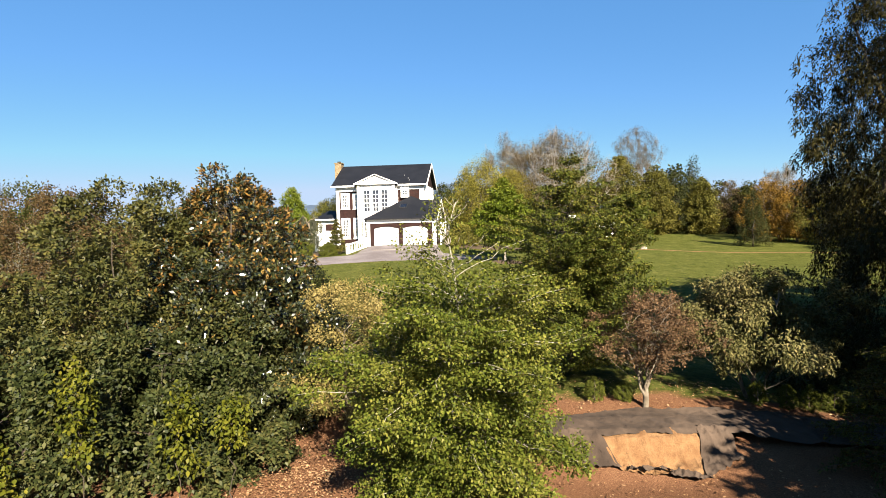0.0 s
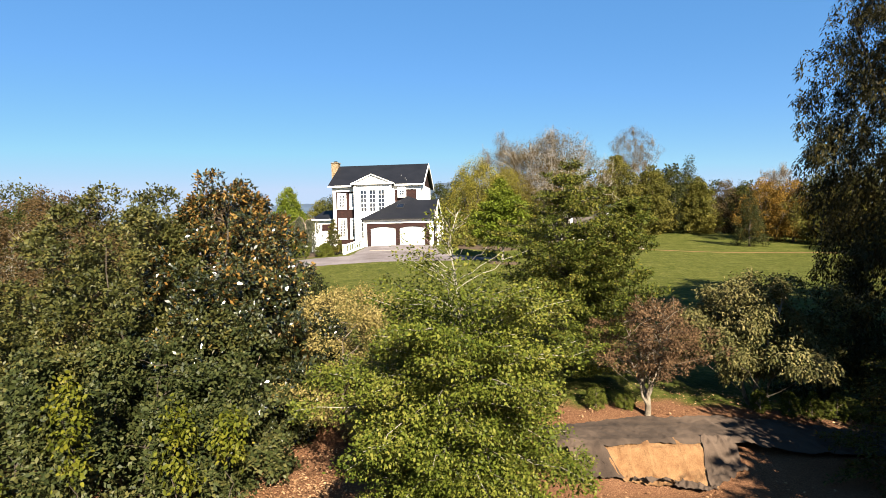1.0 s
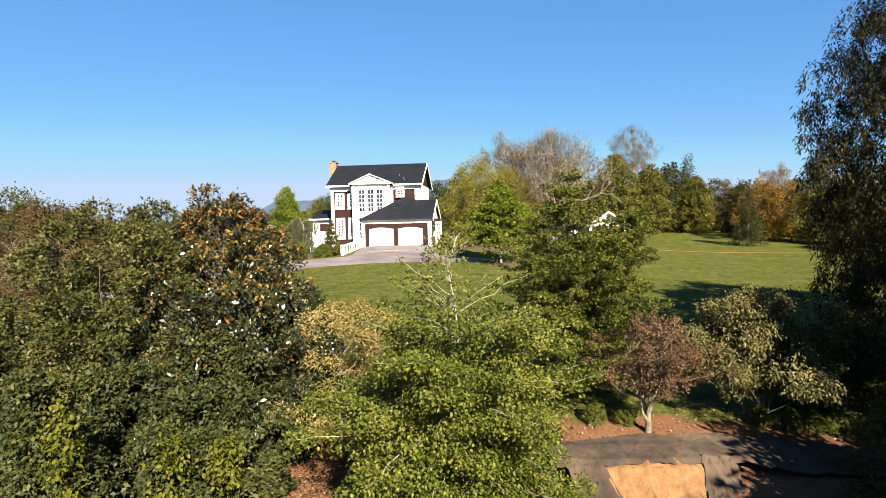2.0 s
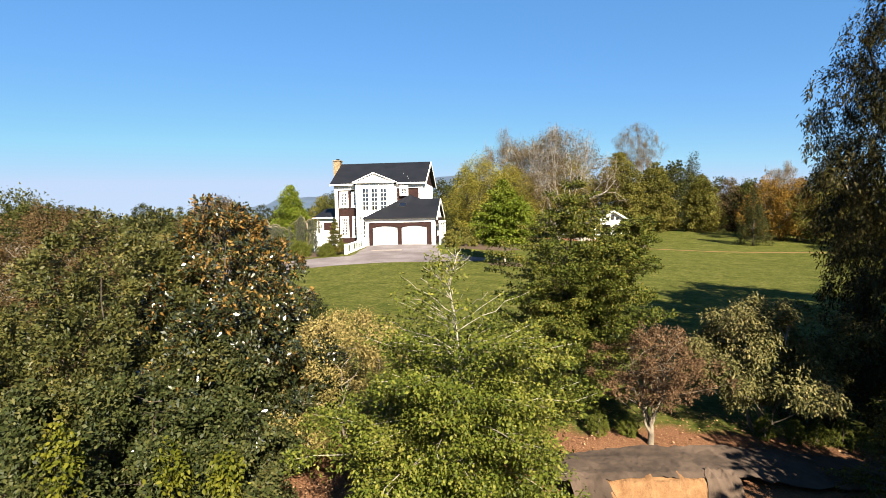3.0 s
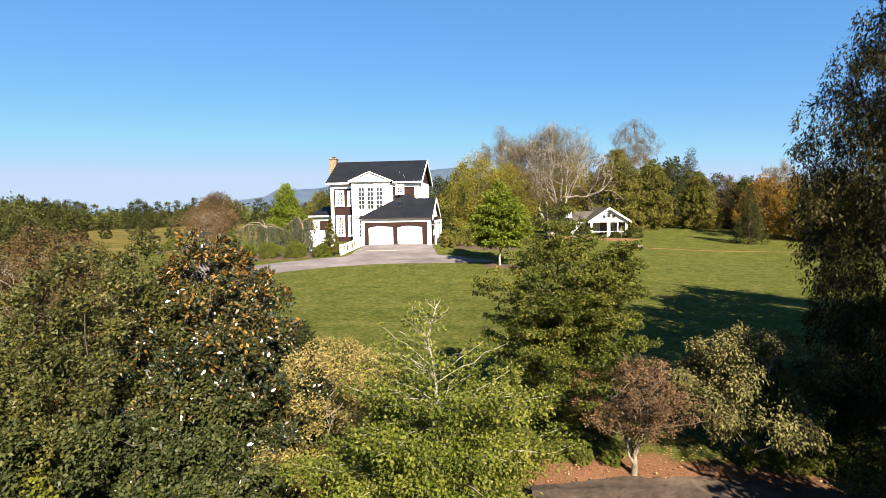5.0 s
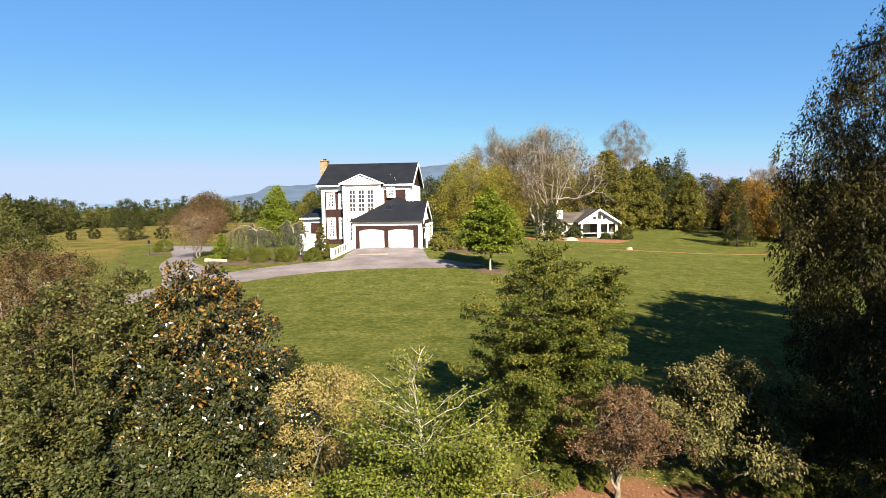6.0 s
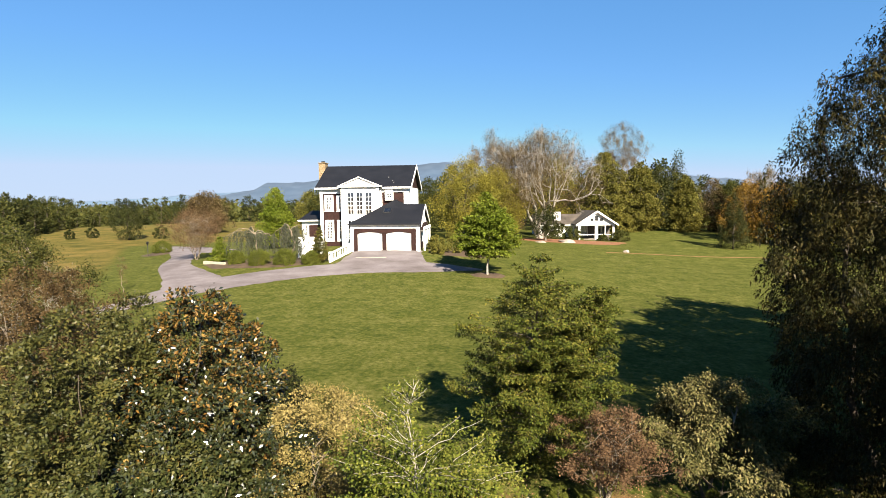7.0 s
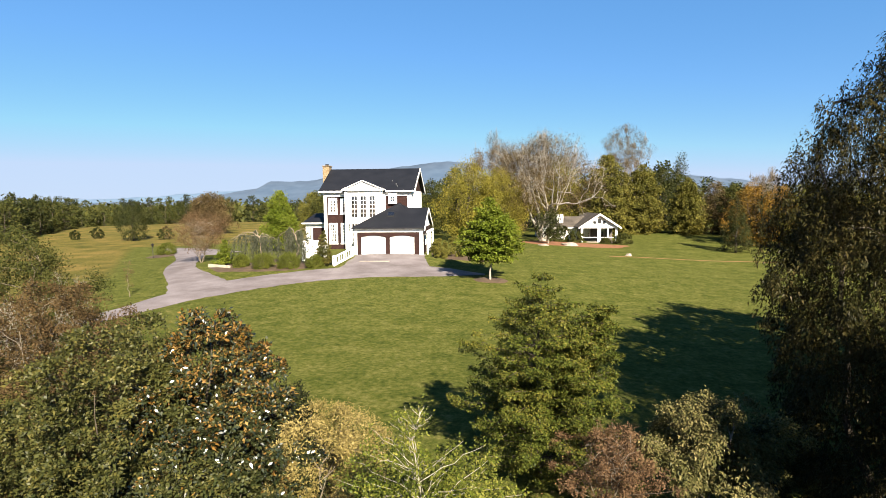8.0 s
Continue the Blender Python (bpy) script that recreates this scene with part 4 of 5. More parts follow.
def tiered(name, x, y, top, reach, label, mat, seed, tiers=22, per=7, leaf=0.07, width=0.45, bark="bark", trunk=0.1, density=55, thin_top=None, slope=0.15, start=0.08, k_side=2, spray=0.2,
           category="tree", group="", mats=None, slots=None, tip_droop=0.1, six=True, ragged=0.3, second=None, lean=0.0, twig=1.0, rise=0.0, level=0.035, hollow=None, open_top=0.0):
    """A tree with whorls of near-level branches along a leader; reach maps height fraction to branch length. Leaves lie along flat sprays."""
    rng = np.random.default_rng(seed)
    root = thing_at(name, x, y, label, category, group)
    wood = Wood()
    leaders = [((0.0, 0.0), 0.0, top)] + ([second] if second else [])
    P, O = [], []
    for (ox, oy), z_from, z_to in leaders:
        line = bend((0, 0, 0) if z_from == 0 else (0, 0, z_from), (ox + lean * z_to, oy, z_to), rng, 0.03, 12)
        wood.limb(line, trunk if z_from == 0 else trunk * 0.5, trunk * 0.1, 8)
        for t in range(tiers):
            f = start + (0.985 - start) * (t + rng.uniform(-0.45, 0.45)) / (tiers - 1)
            f = min(max(f, start), 0.985)
            z = z_from + (z_to - z_from) * f
            c = np.array([np.interp(z, line[:, 2], line[:, i]) for i in range(3)])
            for b in range(per):
                th = 2 * math.pi * (b + rng.uniform(-0.4, 0.4)) / per + t * 0.9
                ln = reach(f if z_from == 0 else 0.45 + 0.55 * f, th) * rng.uniform(1 - ragged, 1 + ragged * 0.5)
                if ln < 0.05 or (f > 0.72 and rng.uniform() < open_top):
                    continue
                e = c + np.array((math.cos(th) * ln, math.sin(th) * ln, slope * (1 + rise * f ** 3) * ln + rng.normal(0, 0.06) * ln))
                br = bend(c, e, rng, 0.05, 7)
                br[:, 2] -= tip_droop * ln * np.linspace(0, 1, 7) ** 2
                wood.limb(br, (0.012 + 0.012 * ln) * twig, 0.003, 5)
                m = max(3, int(density * ln * (thin_top(f) if thin_top else 1)))
                s = rng.uniform(0.12, 1.02, m) ** 0.8
                q = np.stack([np.interp(s, np.linspace(0, 1, 7), br[:, i]) for i in range(3)], 1)
                sidev = np.array((-math.sin(th), math.cos(th), 0.0))
                w = spray * ln * (1.1 - s) + 0.05
                lat = rng.uniform(-1, 1, m)
                q += sidev * (lat * w)[:, None] + np.array((math.cos(th), math.sin(th), 0)) * (np.abs(lat) * w * 0.3)[:, None]
                q[:, 2] += rng.normal(0, level, m) - 0.1 * np.abs(lat) * w
                P.append(q)
                O.append(np.tile(np.array((math.cos(th), math.sin(th), 0.1)), (m, 1)) + sidev * lat[:, None] * 0.8)
    wood.done("trunk", M[bark], root)
    P, O = np.vstack(P), unit(np.vstack(O))
    if hollow:  # a bare pocket where only twigs show
        keep = (np.linalg.norm(P - np.array(hollow[0]), axis=1) > hollow[1]) | (rng.uniform(0, 1, len(P)) < 0.12)
        P, O = P[keep], O[keep]
    pos, way, nrm, lens = tufts(P, O, k_side, level, rng, leaf, 0.1)
    nrm = unit(np.array((0, 0, 1.0)) + rng.normal(0, 0.5, nrm.shape))
    pos[:, 2] = np.maximum(pos[:, 2], 0.03)
    slot = slots(pos, rng) if slots else None
    leaf_mesh("crown", pos, way, nrm, lens, width, root, mats or [mat], slot, 0.2, 0.15, six)
    return root


def holly_reach(f, th):
    return float(np.interp(f, (0, 0.1, 0.25, 0.45, 0.6, 0.7, 0.8, 0.88, 1), (1.4, 1.55, 1.65, 1.7, 1.5, 1.15, 0.75, 0.45, 0.15)))


tiered("holly_tree", 0.25, 6.7, 4.65, holly_reach, "open-topped young tree with small glossy yellow-green leaves", M["holly"], 5, tiers=30, per=9, leaf=0.051, width=0.62, bark="bark_pale", trunk=0.05, density=70, thin_top=lambda f: float(np.interp(f, (0, 0.55, 0.66, 0.74, 0.84, 1), (1, 1, 0.75, 0.36, 0.2, 0.22))), slope=0.1, k_side=8, spray=0.42, ragged=0.45, twig=0.34, rise=11.0, six=False, level=0.045, hollow=((-0.38, -1.2, 2.65), 0.34), open_top=0.55)


def beech_reach(f, th):
    return float(np.interp(f, (0, 0.12, 0.3, 0.5, 0.65, 0.82, 1), (1.9, 2.3, 2.35, 2.0, 1.6, 1.0, 0.3)) * (1 - 0.14 * max(math.cos(th), 0) - 0.12 * max(-math.cos(th), 0)))


tiered("beech_tree", 3.15, 12.7, 5.3, beech_reach, "bushy tapering green tree with level leafy branches", M["beech"], 8, tiers=24, per=8, leaf=0.066, width=0.55, bark="bark_dark", trunk=0.08, density=56, slope=0.34, k_side=5, spray=0.26, ragged=0.55, second=((1.7, 0.1), 1.3, 4.4), twig=0.5, tip_droop=0.08, six=False, start=0.03, level=0.026)


def magnolia_slots(pos, rng):
    u = rng.uniform(0, 1, len(pos))
    rust = u < np.interp(pos[:, 2], (1.5, 2.8, 3.6, 4.9), (0.02, 0.08, 0.24, 0.46))
    return np.where(rust, 1, 0)


magnolia = bushy("magnolia_tree", -4.3, 10.1, ((0.1, 1.9), (1.0, 2.15), (2.0, 2.1), (3.2, 1.75), (4.0, 1.35), (4.6, 0.9), (5.15, 0.45)), "dense dark glossy magnolia with rust-tinted leaves and pale blooms", M["magnolia"], 21, spots=5200, k=12, spread=0.045, leaf=0.1, width=0.46, amp=0.05, fill=0.16, limbs=8, slots=magnolia_slots, mats=[M["magnolia"], M["rust"]], fold=0.2, six=False, clump=0.34, per=36, bark="bark_dark", heart=0.4)


def blooms(parent, n, seed):
    """Cupped pale flowers sitting on the crown's outside."""
    rng = np.random.default_rng(seed)
    a = np.arange(9) * 2.4
    way = np.stack((np.cos(a), np.sin(a), np.where(np.arange(9) < 5, 0.5, 1.6)), 1)
    first = None
    for i in range(n):
        th, z = rng.uniform(-2.6, 0.3), rng.uniform(1.2, 4.8)
        r = float(np.interp(z, (1.0, 2.0, 3.2, 4.0, 4.6, 5.15), (2.1, 2.05, 1.72, 1.32, 0.9, 0.4)))
        if first is None:
            ob = first = leaf_mesh("bloom", np.zeros((9, 3)), way, np.tile((0, 0, 1.0), (9, 1)), np.full(9, 0.036), 0.95, parent, [M["pale"]], None, 0.5, -0.1, True)
            ob["label"] = "creamy white magnolia bloom"
        else:
            ob = first.copy()
            scene.collection.objects.link(ob)
        ob.location = (r * math.cos(th), r * math.sin(th), z)
        ob.rotation_euler = (rng.uniform(0.2, 0.9), rng.uniform(-0.4, 0.4), rng.uniform(0, 6))


blooms(magnolia, 7, 77)
# shrub added behind the magnolia to stand for the dark of its shaded hollow
bushy("hollow_shade_shrub", -3.2, 11.7, ((0.1, 0.75), (1.0, 0.95), (2.2, 0.85), (2.75, 0.5), (3.0, 0.2)), "added near-black shrub standing for the shaded hollow behind the magnolia", M["hollow_shade"], 48, spots=1500, k=12, spread=0.07, leaf=0.07, width=0.35, amp=0.12, fill=0.25, limbs=6, stems=3, trunk=0.03, category="shrub", clump=0.26, per=22, six=False, heart=0.4, bark="bark_dark")
bushy("evergreen_shrub", -6.05, 9.8, ((0.2, 2.0), (1.0, 2.3), (2.4, 2.4), (3.4, 2.2), (4.25, 1.8), (4.75, 1.25), (5.0, 0.5)), "large rounded evergreen shrub with dull green leaves", M["evergreen"], 22, spots=4700, k=11, spread=0.042, leaf=0.085, width=0.5, amp=0.16, fill=0.16, limbs=8, stems=4, trunk=0.05, category="shrub", clump=0.36, per=38, bark="bark_dark", six=False, shoots=9, heart=0.4)
bushy("evergreen_shrub", -9.4, 8.6, ((0.2, 2.0), (1.0, 2.3), (2.2, 2.3), (3.1, 1.8), (3.8, 1.0), (4.0, 0.4)), "large rounded evergreen shrub with dull green leaves", M["evergreen"], 23, spots=3000, k=11, spread=0.042, leaf=0.085, width=0.5, amp=0.16, fill=0.16, limbs=8, stems=4, trunk=0.05, category="shrub", clump=0.36, per=38, bark="bark_dark", six=False, shoots=2, heart=0.4)
bushy("russet_shrub", -10.5, 14.0, ((0.3, 2.4), (1.5, 3.0), (3.2, 3.0), (4.4, 2.2), (5.2, 0.9)), "tall autumn shrub with russet and brown leaves", M["russet"], 24, spots=4400, k=14, spread=0.07, leaf=0.07, width=0.55, amp=0.2, limbs=40, stems=5, trunk=0.05, category="shrub", clump=0.35, per=20, six=False, shoots=8, heart=0.25)
bushy("evergreen_shrub", -20.0, 24.0, ((0.3, 3.4), (2.0, 4.2), (4.0, 3.9), (5.4, 2.6), (6.1, 0.9)), "broad dark green shrub at the field's edge", M["wood_green"], 34, spots=2600, k=14, spread=0.17, leaf=0.13, amp=0.15, limbs=50, stems=4, trunk=0.08, category="shrub", clump=0.6, six=False)
bushy("broadleaf_shrub", -5.0, 7.5, ((0.25, 1.1), (0.8, 1.5), (1.6, 1.4), (2.3, 0.9), (2.6, 0.4)), "dark broad-leaved shrub at the front of the planting", M["broadleaf"], 44, spots=1500, k=10, spread=0.055, leaf=0.085, width=0.6, amp=0.2, fill=0.2, limbs=8, stems=4, trunk=0.03, category="shrub", clump=0.32, per=54, six=False, bark="bark_dark", heart=0.4)
bushy("broadleaf_shrub", -3.95, 7.7, ((0.1, 0.85), (0.6, 0.95), (1.2, 0.8), (1.6, 0.4)), "dark broad-leaved shrub at the front of the planting", M["broadleaf"], 45, spots=800, k=10, spread=0.055, leaf=0.085, width=0.6, amp=0.15, fill=0.2, limbs=8, stems=4, trunk=0.04, category="shrub", clump=0.28, per=30, six=False)
bushy("broadleaf_shrub", -3.95, 8.75, ((0.1, 1.2), (0.8, 1.45), (1.6, 1.3), (2.2, 0.9), (2.6, 0.4)), "dark broad-leaved shrub at the front of the planting", M["broadleaf"], 47, spots=1250, k=10, spread=0.055, leaf=0.085, width=0.6, amp=0.12, fill=0.2, limbs=8, stems=4, trunk=0.03, category="shrub", clump=0.34, per=34, six=False, heart=0.4)
bushy("broadleaf_shrub", -6.9, 7.2, ((0.35, 0.9), (0.9, 1.45), (1.8, 1.4), (2.6, 0.8)), "dark broad-leaved shrub at the front of the planting", M["broadleaf"], 46, spots=1250, k=10, spread=0.055, leaf=0.085, width=0.6, amp=0.2, fill=0.2, limbs=8, stems=4, trunk=0.03, category="shrub", clump=0.32, per=54, six=False, bark="bark_dark", heart=0.4)
for i, (vx, vy, v0, vz) in enumerate(((-4.85, 5.95, 1.4, 2.5), (-3.72, 6.5, 0.85, 2.05), (-3.15, 6.85, 1.05, 1.8), (-5.9, 5.85, 0.5, 1.5))):
    bushy("climbing_vine", vx, vy, ((v0, 0.12), (v0 + (vz - v0) * 0.4, 0.28), (v0 + (vz - v0) * 0.75, 0.34), (vz, 0.12)), "yellow-green climbing vine over the broad-leaved shrub", M["vine"], 35 + i, spots=70, k=8, spread=0.08, leaf=0.07, width=0.7, amp=0.35, limbs=10, trunk=0.012, hang=0.9, category="vine", group="vines", squash=(1.0, 0.5), clump=0.14, per=10, fill=0.6, bark="bark_dark")
bushy("yellow_shrub", -2.1, 10.6, ((0.2, 1.0), (1.0, 1.6), (1.9, 1.6), (2.4, 1.2), (2.75, 0.6)), "rounded shrub with pale yellow autumn leaves", M["yellow"], 26, spots=2800, k=17, spread=0.075, leaf=0.058, width=0.55, amp=0.16, limbs=40, stems=4, trunk=0.04, category="shrub", clump=0.3, per=30, six=False)
bushy("red_maple_tree", 4.12, 10.2, ((0.95, 0.35), (1.15, 0.8), (1.45, 1.12), (1.75, 1.12), (2.05, 0.75), (2.3, 0.35)), "small spreading Japanese maple with red-brown leaves", M["redbrown"], 27, spots=1700, k=11, spread=0.045, leaf=0.046, width=0.6, amp=0.32, limbs=60, stems=7, trunk=0.03, bole=0.4, bark="bark", clump=0.15, per=13, fill=0.4, flat=0.7, six=False, upward=0.6, lean=(0.08, 0), shoots=10)
bushy("dogwood_tree", 6.8, 11.1, ((0.85, 1.0), (1.3, 1.65), (1.8, 1.75), (2.4, 1.3), (2.8, 0.5)), "small dogwood with drooping pale green leaves", M["dogwood"], 28, spots=2300, k=13, spread=0.06, leaf=0.078, width=0.42, amp=0.24, limbs=60, stems=3, trunk=0.05, hang=0.45, droop=0.3, clump=0.3, per=28, fill=0.35, six=False, heart=0.4)
bushy("curled_willow", 11.2, 11.3, ((0.4, 2.3), (2.0, 2.65), (4.5, 2.85), (6.5, 3.2), (8.5, 2.75), (10.0, 1.7), (11.0, 0.85), (11.8, 0.3)), "tall dense willow with small curled drooping leaves", M["willow"], 29, spots=15000, k=11, spread=0.05, leaf=0.085, width=0.4, amp=0.06, fill=0.3, limbs=16, stems=3, trunk=0.12, hang=0.7, droop=0.5, flat=2.0, clump=0.44, per=17, six=False, bark="bark_dark", heart=0.12)
bushy("evergreen_shrub", 9.0, 12.5, ((0.1, 0.9), (0.8, 1.15), (1.5, 0.9), (1.9, 0.3)), "dark evergreen shrub in the shade beside the willow", M["broadleaf"], 49, spots=900, k=12, spread=0.08, leaf=0.08, amp=0.14, fill=0.3, limbs=8, stems=3, trunk=0.03, category="shrub", clump=0.3, per=24, six=False, bark="bark_dark")
tiered("hemlock_shrub", 7.25, 7.7, 2.4, lambda f, th: 1.15 * (1 - f) ** 0.8 + 0.1, "low feathery evergreen with light green sprays", M["conifer"], 41, tiers=11, per=7, leaf=0.075, width=0.28, bark="bark_dark", trunk=0.035, density=44, k_side=4, spray=0.3, category="shrub", twig=0.5, slope=0.1, tip_droop=0.25, six=False, level=0.025)


def clipped_ball(x, y, r, h, seed, label="small clipped boxwood ball", group="clipped boxwoods", mat="boxwood", leaf=0.026, n=420, k=12):
    return bushy("boxwood", x, y, ((0.02, r * 0.75), (h * 0.35, r), (h * 0.7, r * 0.85), (h, r * 0.25)), label, M[mat], seed, spots=n, k=k, spread=r * 0.055, leaf=leaf, width=0.6, amp=0.04, fill=0.2, limbs=8, trunk=0.02, clump=r * 0.2, per=8, six=False, category="shrub", group=group)


for i, (bx, by, br, bh) in enumerate(((7.35, 10.75, 0.2, 0.54), (7.85, 10.75, 0.21, 0.58), (8.4, 10.8, 0.22, 0.62), (6.72, 10.75, 0.2, 0.5), (3.2, 10.75, 0.24, 0.5), (3.8, 10.6, 0.22, 0.36), (9.0, 10.9, 0.19, 0.5))):
    clipped_ball(bx, by, br, bh, 50 + i)

# trees beside the lawn and the bed that shade them
side = "tall broad green tree at the lawn's side"
bed = "broad green tree at the bed's side"
high = "slender high-crowned green tree at the bed's side"
for i, (tx, ty, th_, tr, low, tl) in enumerate(((25.5, 19.0, 13.5, 5.0, 0.12, side), (17.8, 11.0, 13.0, 4.8, 0.12, side), (22.5, 9.0, 12.5, 5.0, 0.12, side), (21.5, 14.5, 13.5, 5.0, 0.12, side), (15.8, 8.6, 11.0, 3.6, 0.12, side),
                                                (9.4, 0.4, 5.7, 3.0, 0.12, bed), (8.8, 4.3, 4.3, 2.3, 0.12, bed), (10.5, 4.3, 8.4, 1.7, 0.68, high), (11.2, 4.5, 4.3, 2.2, 0.1, bed))):
    bushy("shade_tree", tx, ty, [((low + (1 - low) * f) * th_, k * tr) for f, k in ((0.0, 0.7), (0.26, 1.0), (0.6, 1.0), (0.86, 0.6), (1.0, 0.1))], tl, M["wood_green"], 61 + i, spots=1100, k=11, spread=0.08 * tr, leaf=0.1 * tr, amp=0.15, fill=0.4, limbs=60, trunk=0.02 * th_, clump=0.18 * tr, six=False)

# ---- garden round the house ----
tiered("maple_tree", 4.65, 45.5, 7.0, lambda f, th: float(np.interp(f, (0.2, 0.3, 0.42, 0.6, 0.8, 1), (1.7, 2.7, 2.9, 2.3, 1.3, 0.2))), "young maple with bright yellow-green leaves on the lawn", M["maple"], 71, tiers=15, per=10, leaf=0.2, width=0.7, bark="bark_pale", trunk=0.11, density=15, slope=0.3, k_side=6, spray=0.4, start=0.24, ragged=0.25, twig=0.6, tip_droop=0.2, six=False, level=0.085)
bushy("green_tree", -19.4, 66.0, ((0.6, 1.6), (2.0, 2.3), (4.0, 2.0), (6.0, 1.1), (7.0, 0.3)), "bright green tapered tree beside the house", M["maple"], 72, spots=1600, k=13, spread=0.16, leaf=0.22, amp=0.15, fill=0.3, limbs=30, trunk=0.12, clump=0.45, six=False)
bushy("crepe_myrtle", -25.8, 58.0, ((1.6, 1.4), (2.6, 3.0), (3.8, 3.3), (4.7, 2.2), (5.2, 0.8)), "spreading bare-twigged tree with pinkish brown haze", M["redbrown"], 73, spots=1700, k=6, spread=0.2, leaf=0.12, amp=0.15, limbs=200, stems=5, trunk=0.05, bark="bark", clump=0.5, six=False)
tiered("small_fir", -21.6, 54.0, 2.6, lambda f, th: 1.25 * (1 - f) + 0.1, "small bushy green fir by the drive", M["maple"], 74, tiers=12, per=8, leaf=0.16, width=0.5, trunk=0.05, density=26, k_side=3, spray=0.35)
tiered("small_fir", -10.9, 51.2, 3.4, lambda f, th: 1.15 * (1 - f) + 0.1, "dark green young fir beside the balustrade", M["conifer"], 75, tiers=13, per=8, leaf=0.15, width=0.5, trunk=0.05, density=26, k_side=3, spray=0.35)


def weeping_cedar(x, y, h, arms, seed):
    """Blue-grey needles hanging in ragged curtains from arching limbs."""
    rng = np.random.default_rng(seed)
    root = thing_at("weeping_cedar", x, y, "weeping blue-grey cedar with hanging curtains of needles", "tree", "weeping cedars")
    wood, P = Wood(), []
    wood.limb(bend((0, 0, 0), (0.1, 0, h * 0.85), rng, 0.08, 8), 0.11, 0.07, 8)
    for dx, dy, up in arms:
        t = np.linspace(0, 1, 12)
        arc = np.stack((dx * t, dy * t, h * (0.82 + 0.25 * up * np.sin(t * math.pi * 0.8) - 0.22 * t ** 2)), 1) + rng.normal(0, 0.05, (12, 3))
        wood.limb(arc, 0.06, 0.02, 6)
        for s in rng.uniform(0.02, 1, 22):
            q = np.array([np.interp(s, t, arc[:, k]) for k in range(3)])
            drop = rng.beta(1.6, 1.4) * q[2] * 0.97
            m = int(8 + drop * 20)
            f = rng.uniform(0, 1, m)
            side = rng.normal(0, 0.28, 2)
            P.append(np.stack((q[0] + side[0] * f ** 0.5 + rng.normal(0, 0.05, m), q[1] + side[1] * f ** 0.5 + rng.normal(0, 0.05, m), q[2] - drop * f), 1))
    wood.done("trunk", M["bark"], root)
    P = np.vstack(P)
    way = np.array((0, 0, -1.0)) + rng.normal(0, 0.3, P.shape)
    leaf_mesh("crown", P, way, unit(rng.normal(0, 1, P.shape) + np.array((0.3, -0.8, 0.4))), rng.uniform(0.14, 0.3, len(P)), 0.22, root, [M["cedar"]], None, 0.2, 0.0, False)


weeping_cedar(-18.0, 53.8, 3.3, ((-3.3, 0.4, 0.6), (-2.2, -0.7, 1.0), (1.2, 0.3, 0.7), (2.2, 0.2, 0.3), (-0.9, 0.9, 1.2)), 81)
weeping_cedar(-13.8, 51.6, 3.7, ((-1.7, 0.2, 0.6), (1.5, 0.1, 0.9), (-0.8, -0.5, 1.1), (0.8, 0.6, 0.6)), 82)
for i, (bx, by, br, bh) in enumerate(((-19.3, 52.2, 0.85, 1.2), (-16.7, 50.9, 1.12, 1.4), (-14.1, 50.5, 1.12, 1.4), (-11.6, 50.5, 0.9, 1.15), (-36.6, 72.0, 1.3, 1.5))):
    clipped_ball(bx, by, br, bh, 90 + i, "large rounded clipped shrub beside the drive", "rounded shrubs by the drive", "boxwood", 0.075, 1250, 11)
for i, (bx, by, br, bh) in enumerate(((0.4, 55.5, 0.8, 1.1), (1.9, 57.2, 1.3, 1.9), (3.6, 58.5, 1.6, 2.2), (0.2, 59.0, 0.9, 1.5))):
    clipped_ball(bx, by, br, bh, 97 + i, "loose green shrub beside the garage", "shrubs by the garage", "wood_olive", 0.14, 330, 12)


def balustrade():
    """White rail with turned-looking square balusters from the drive up to the garage corner."""
    a, b = np.array((-9.9, 50.8)), np.array((-8.95, 56.5))
    root = thing_at("balustrade", a[0], a[1], "white painted balustrade beside the drive", "railing", z=0)
    ang = math.degrees(math.atan2(b[1] - a[1], b[0] - a[0]))
    ln = float(np.linalg.norm(b - a))
    z0, z1 = hz(*a), hz(*b)
    root.matrix_world = pose(a[0], a[1], z0, 0, 0, ang)
    k = (z1 - z0) / ln
    def sloped(name, x0, x1, w, h0, h1):
        v = [(x, y, k * x + h) for x in (x0, x1) for y in (-w, w) for h in (h0, h1)]
        bm = bmesh.new()
        q = [bm.verts.new(c) for c in v]
        for f in ((0, 1, 3, 2), (4, 6, 7, 5), (0, 4, 5, 1), (2, 3, 7, 6), (0, 2, 6, 4), (1, 5, 7, 3)):
            bm.faces.new([q[i] for i in f])
        part(name, bm, M["white"], root)
    sloped("base_rail", 0, ln, 0.1, -0.2, 0.16)
    sloped("top_rail", 0, ln, 0.09, 0.8, 0.92)
    for x in (0.0, ln - 0.24):
        sloped("post", x, x + 0.24, 0.12, 0.161, 1.0)
    for i in range(7):
        x = 0.7 + (ln - 1.5) * i / 6
        sloped("baluster", x, x + 0.09, 0.05, 0.161, 0.799)


balustrade()


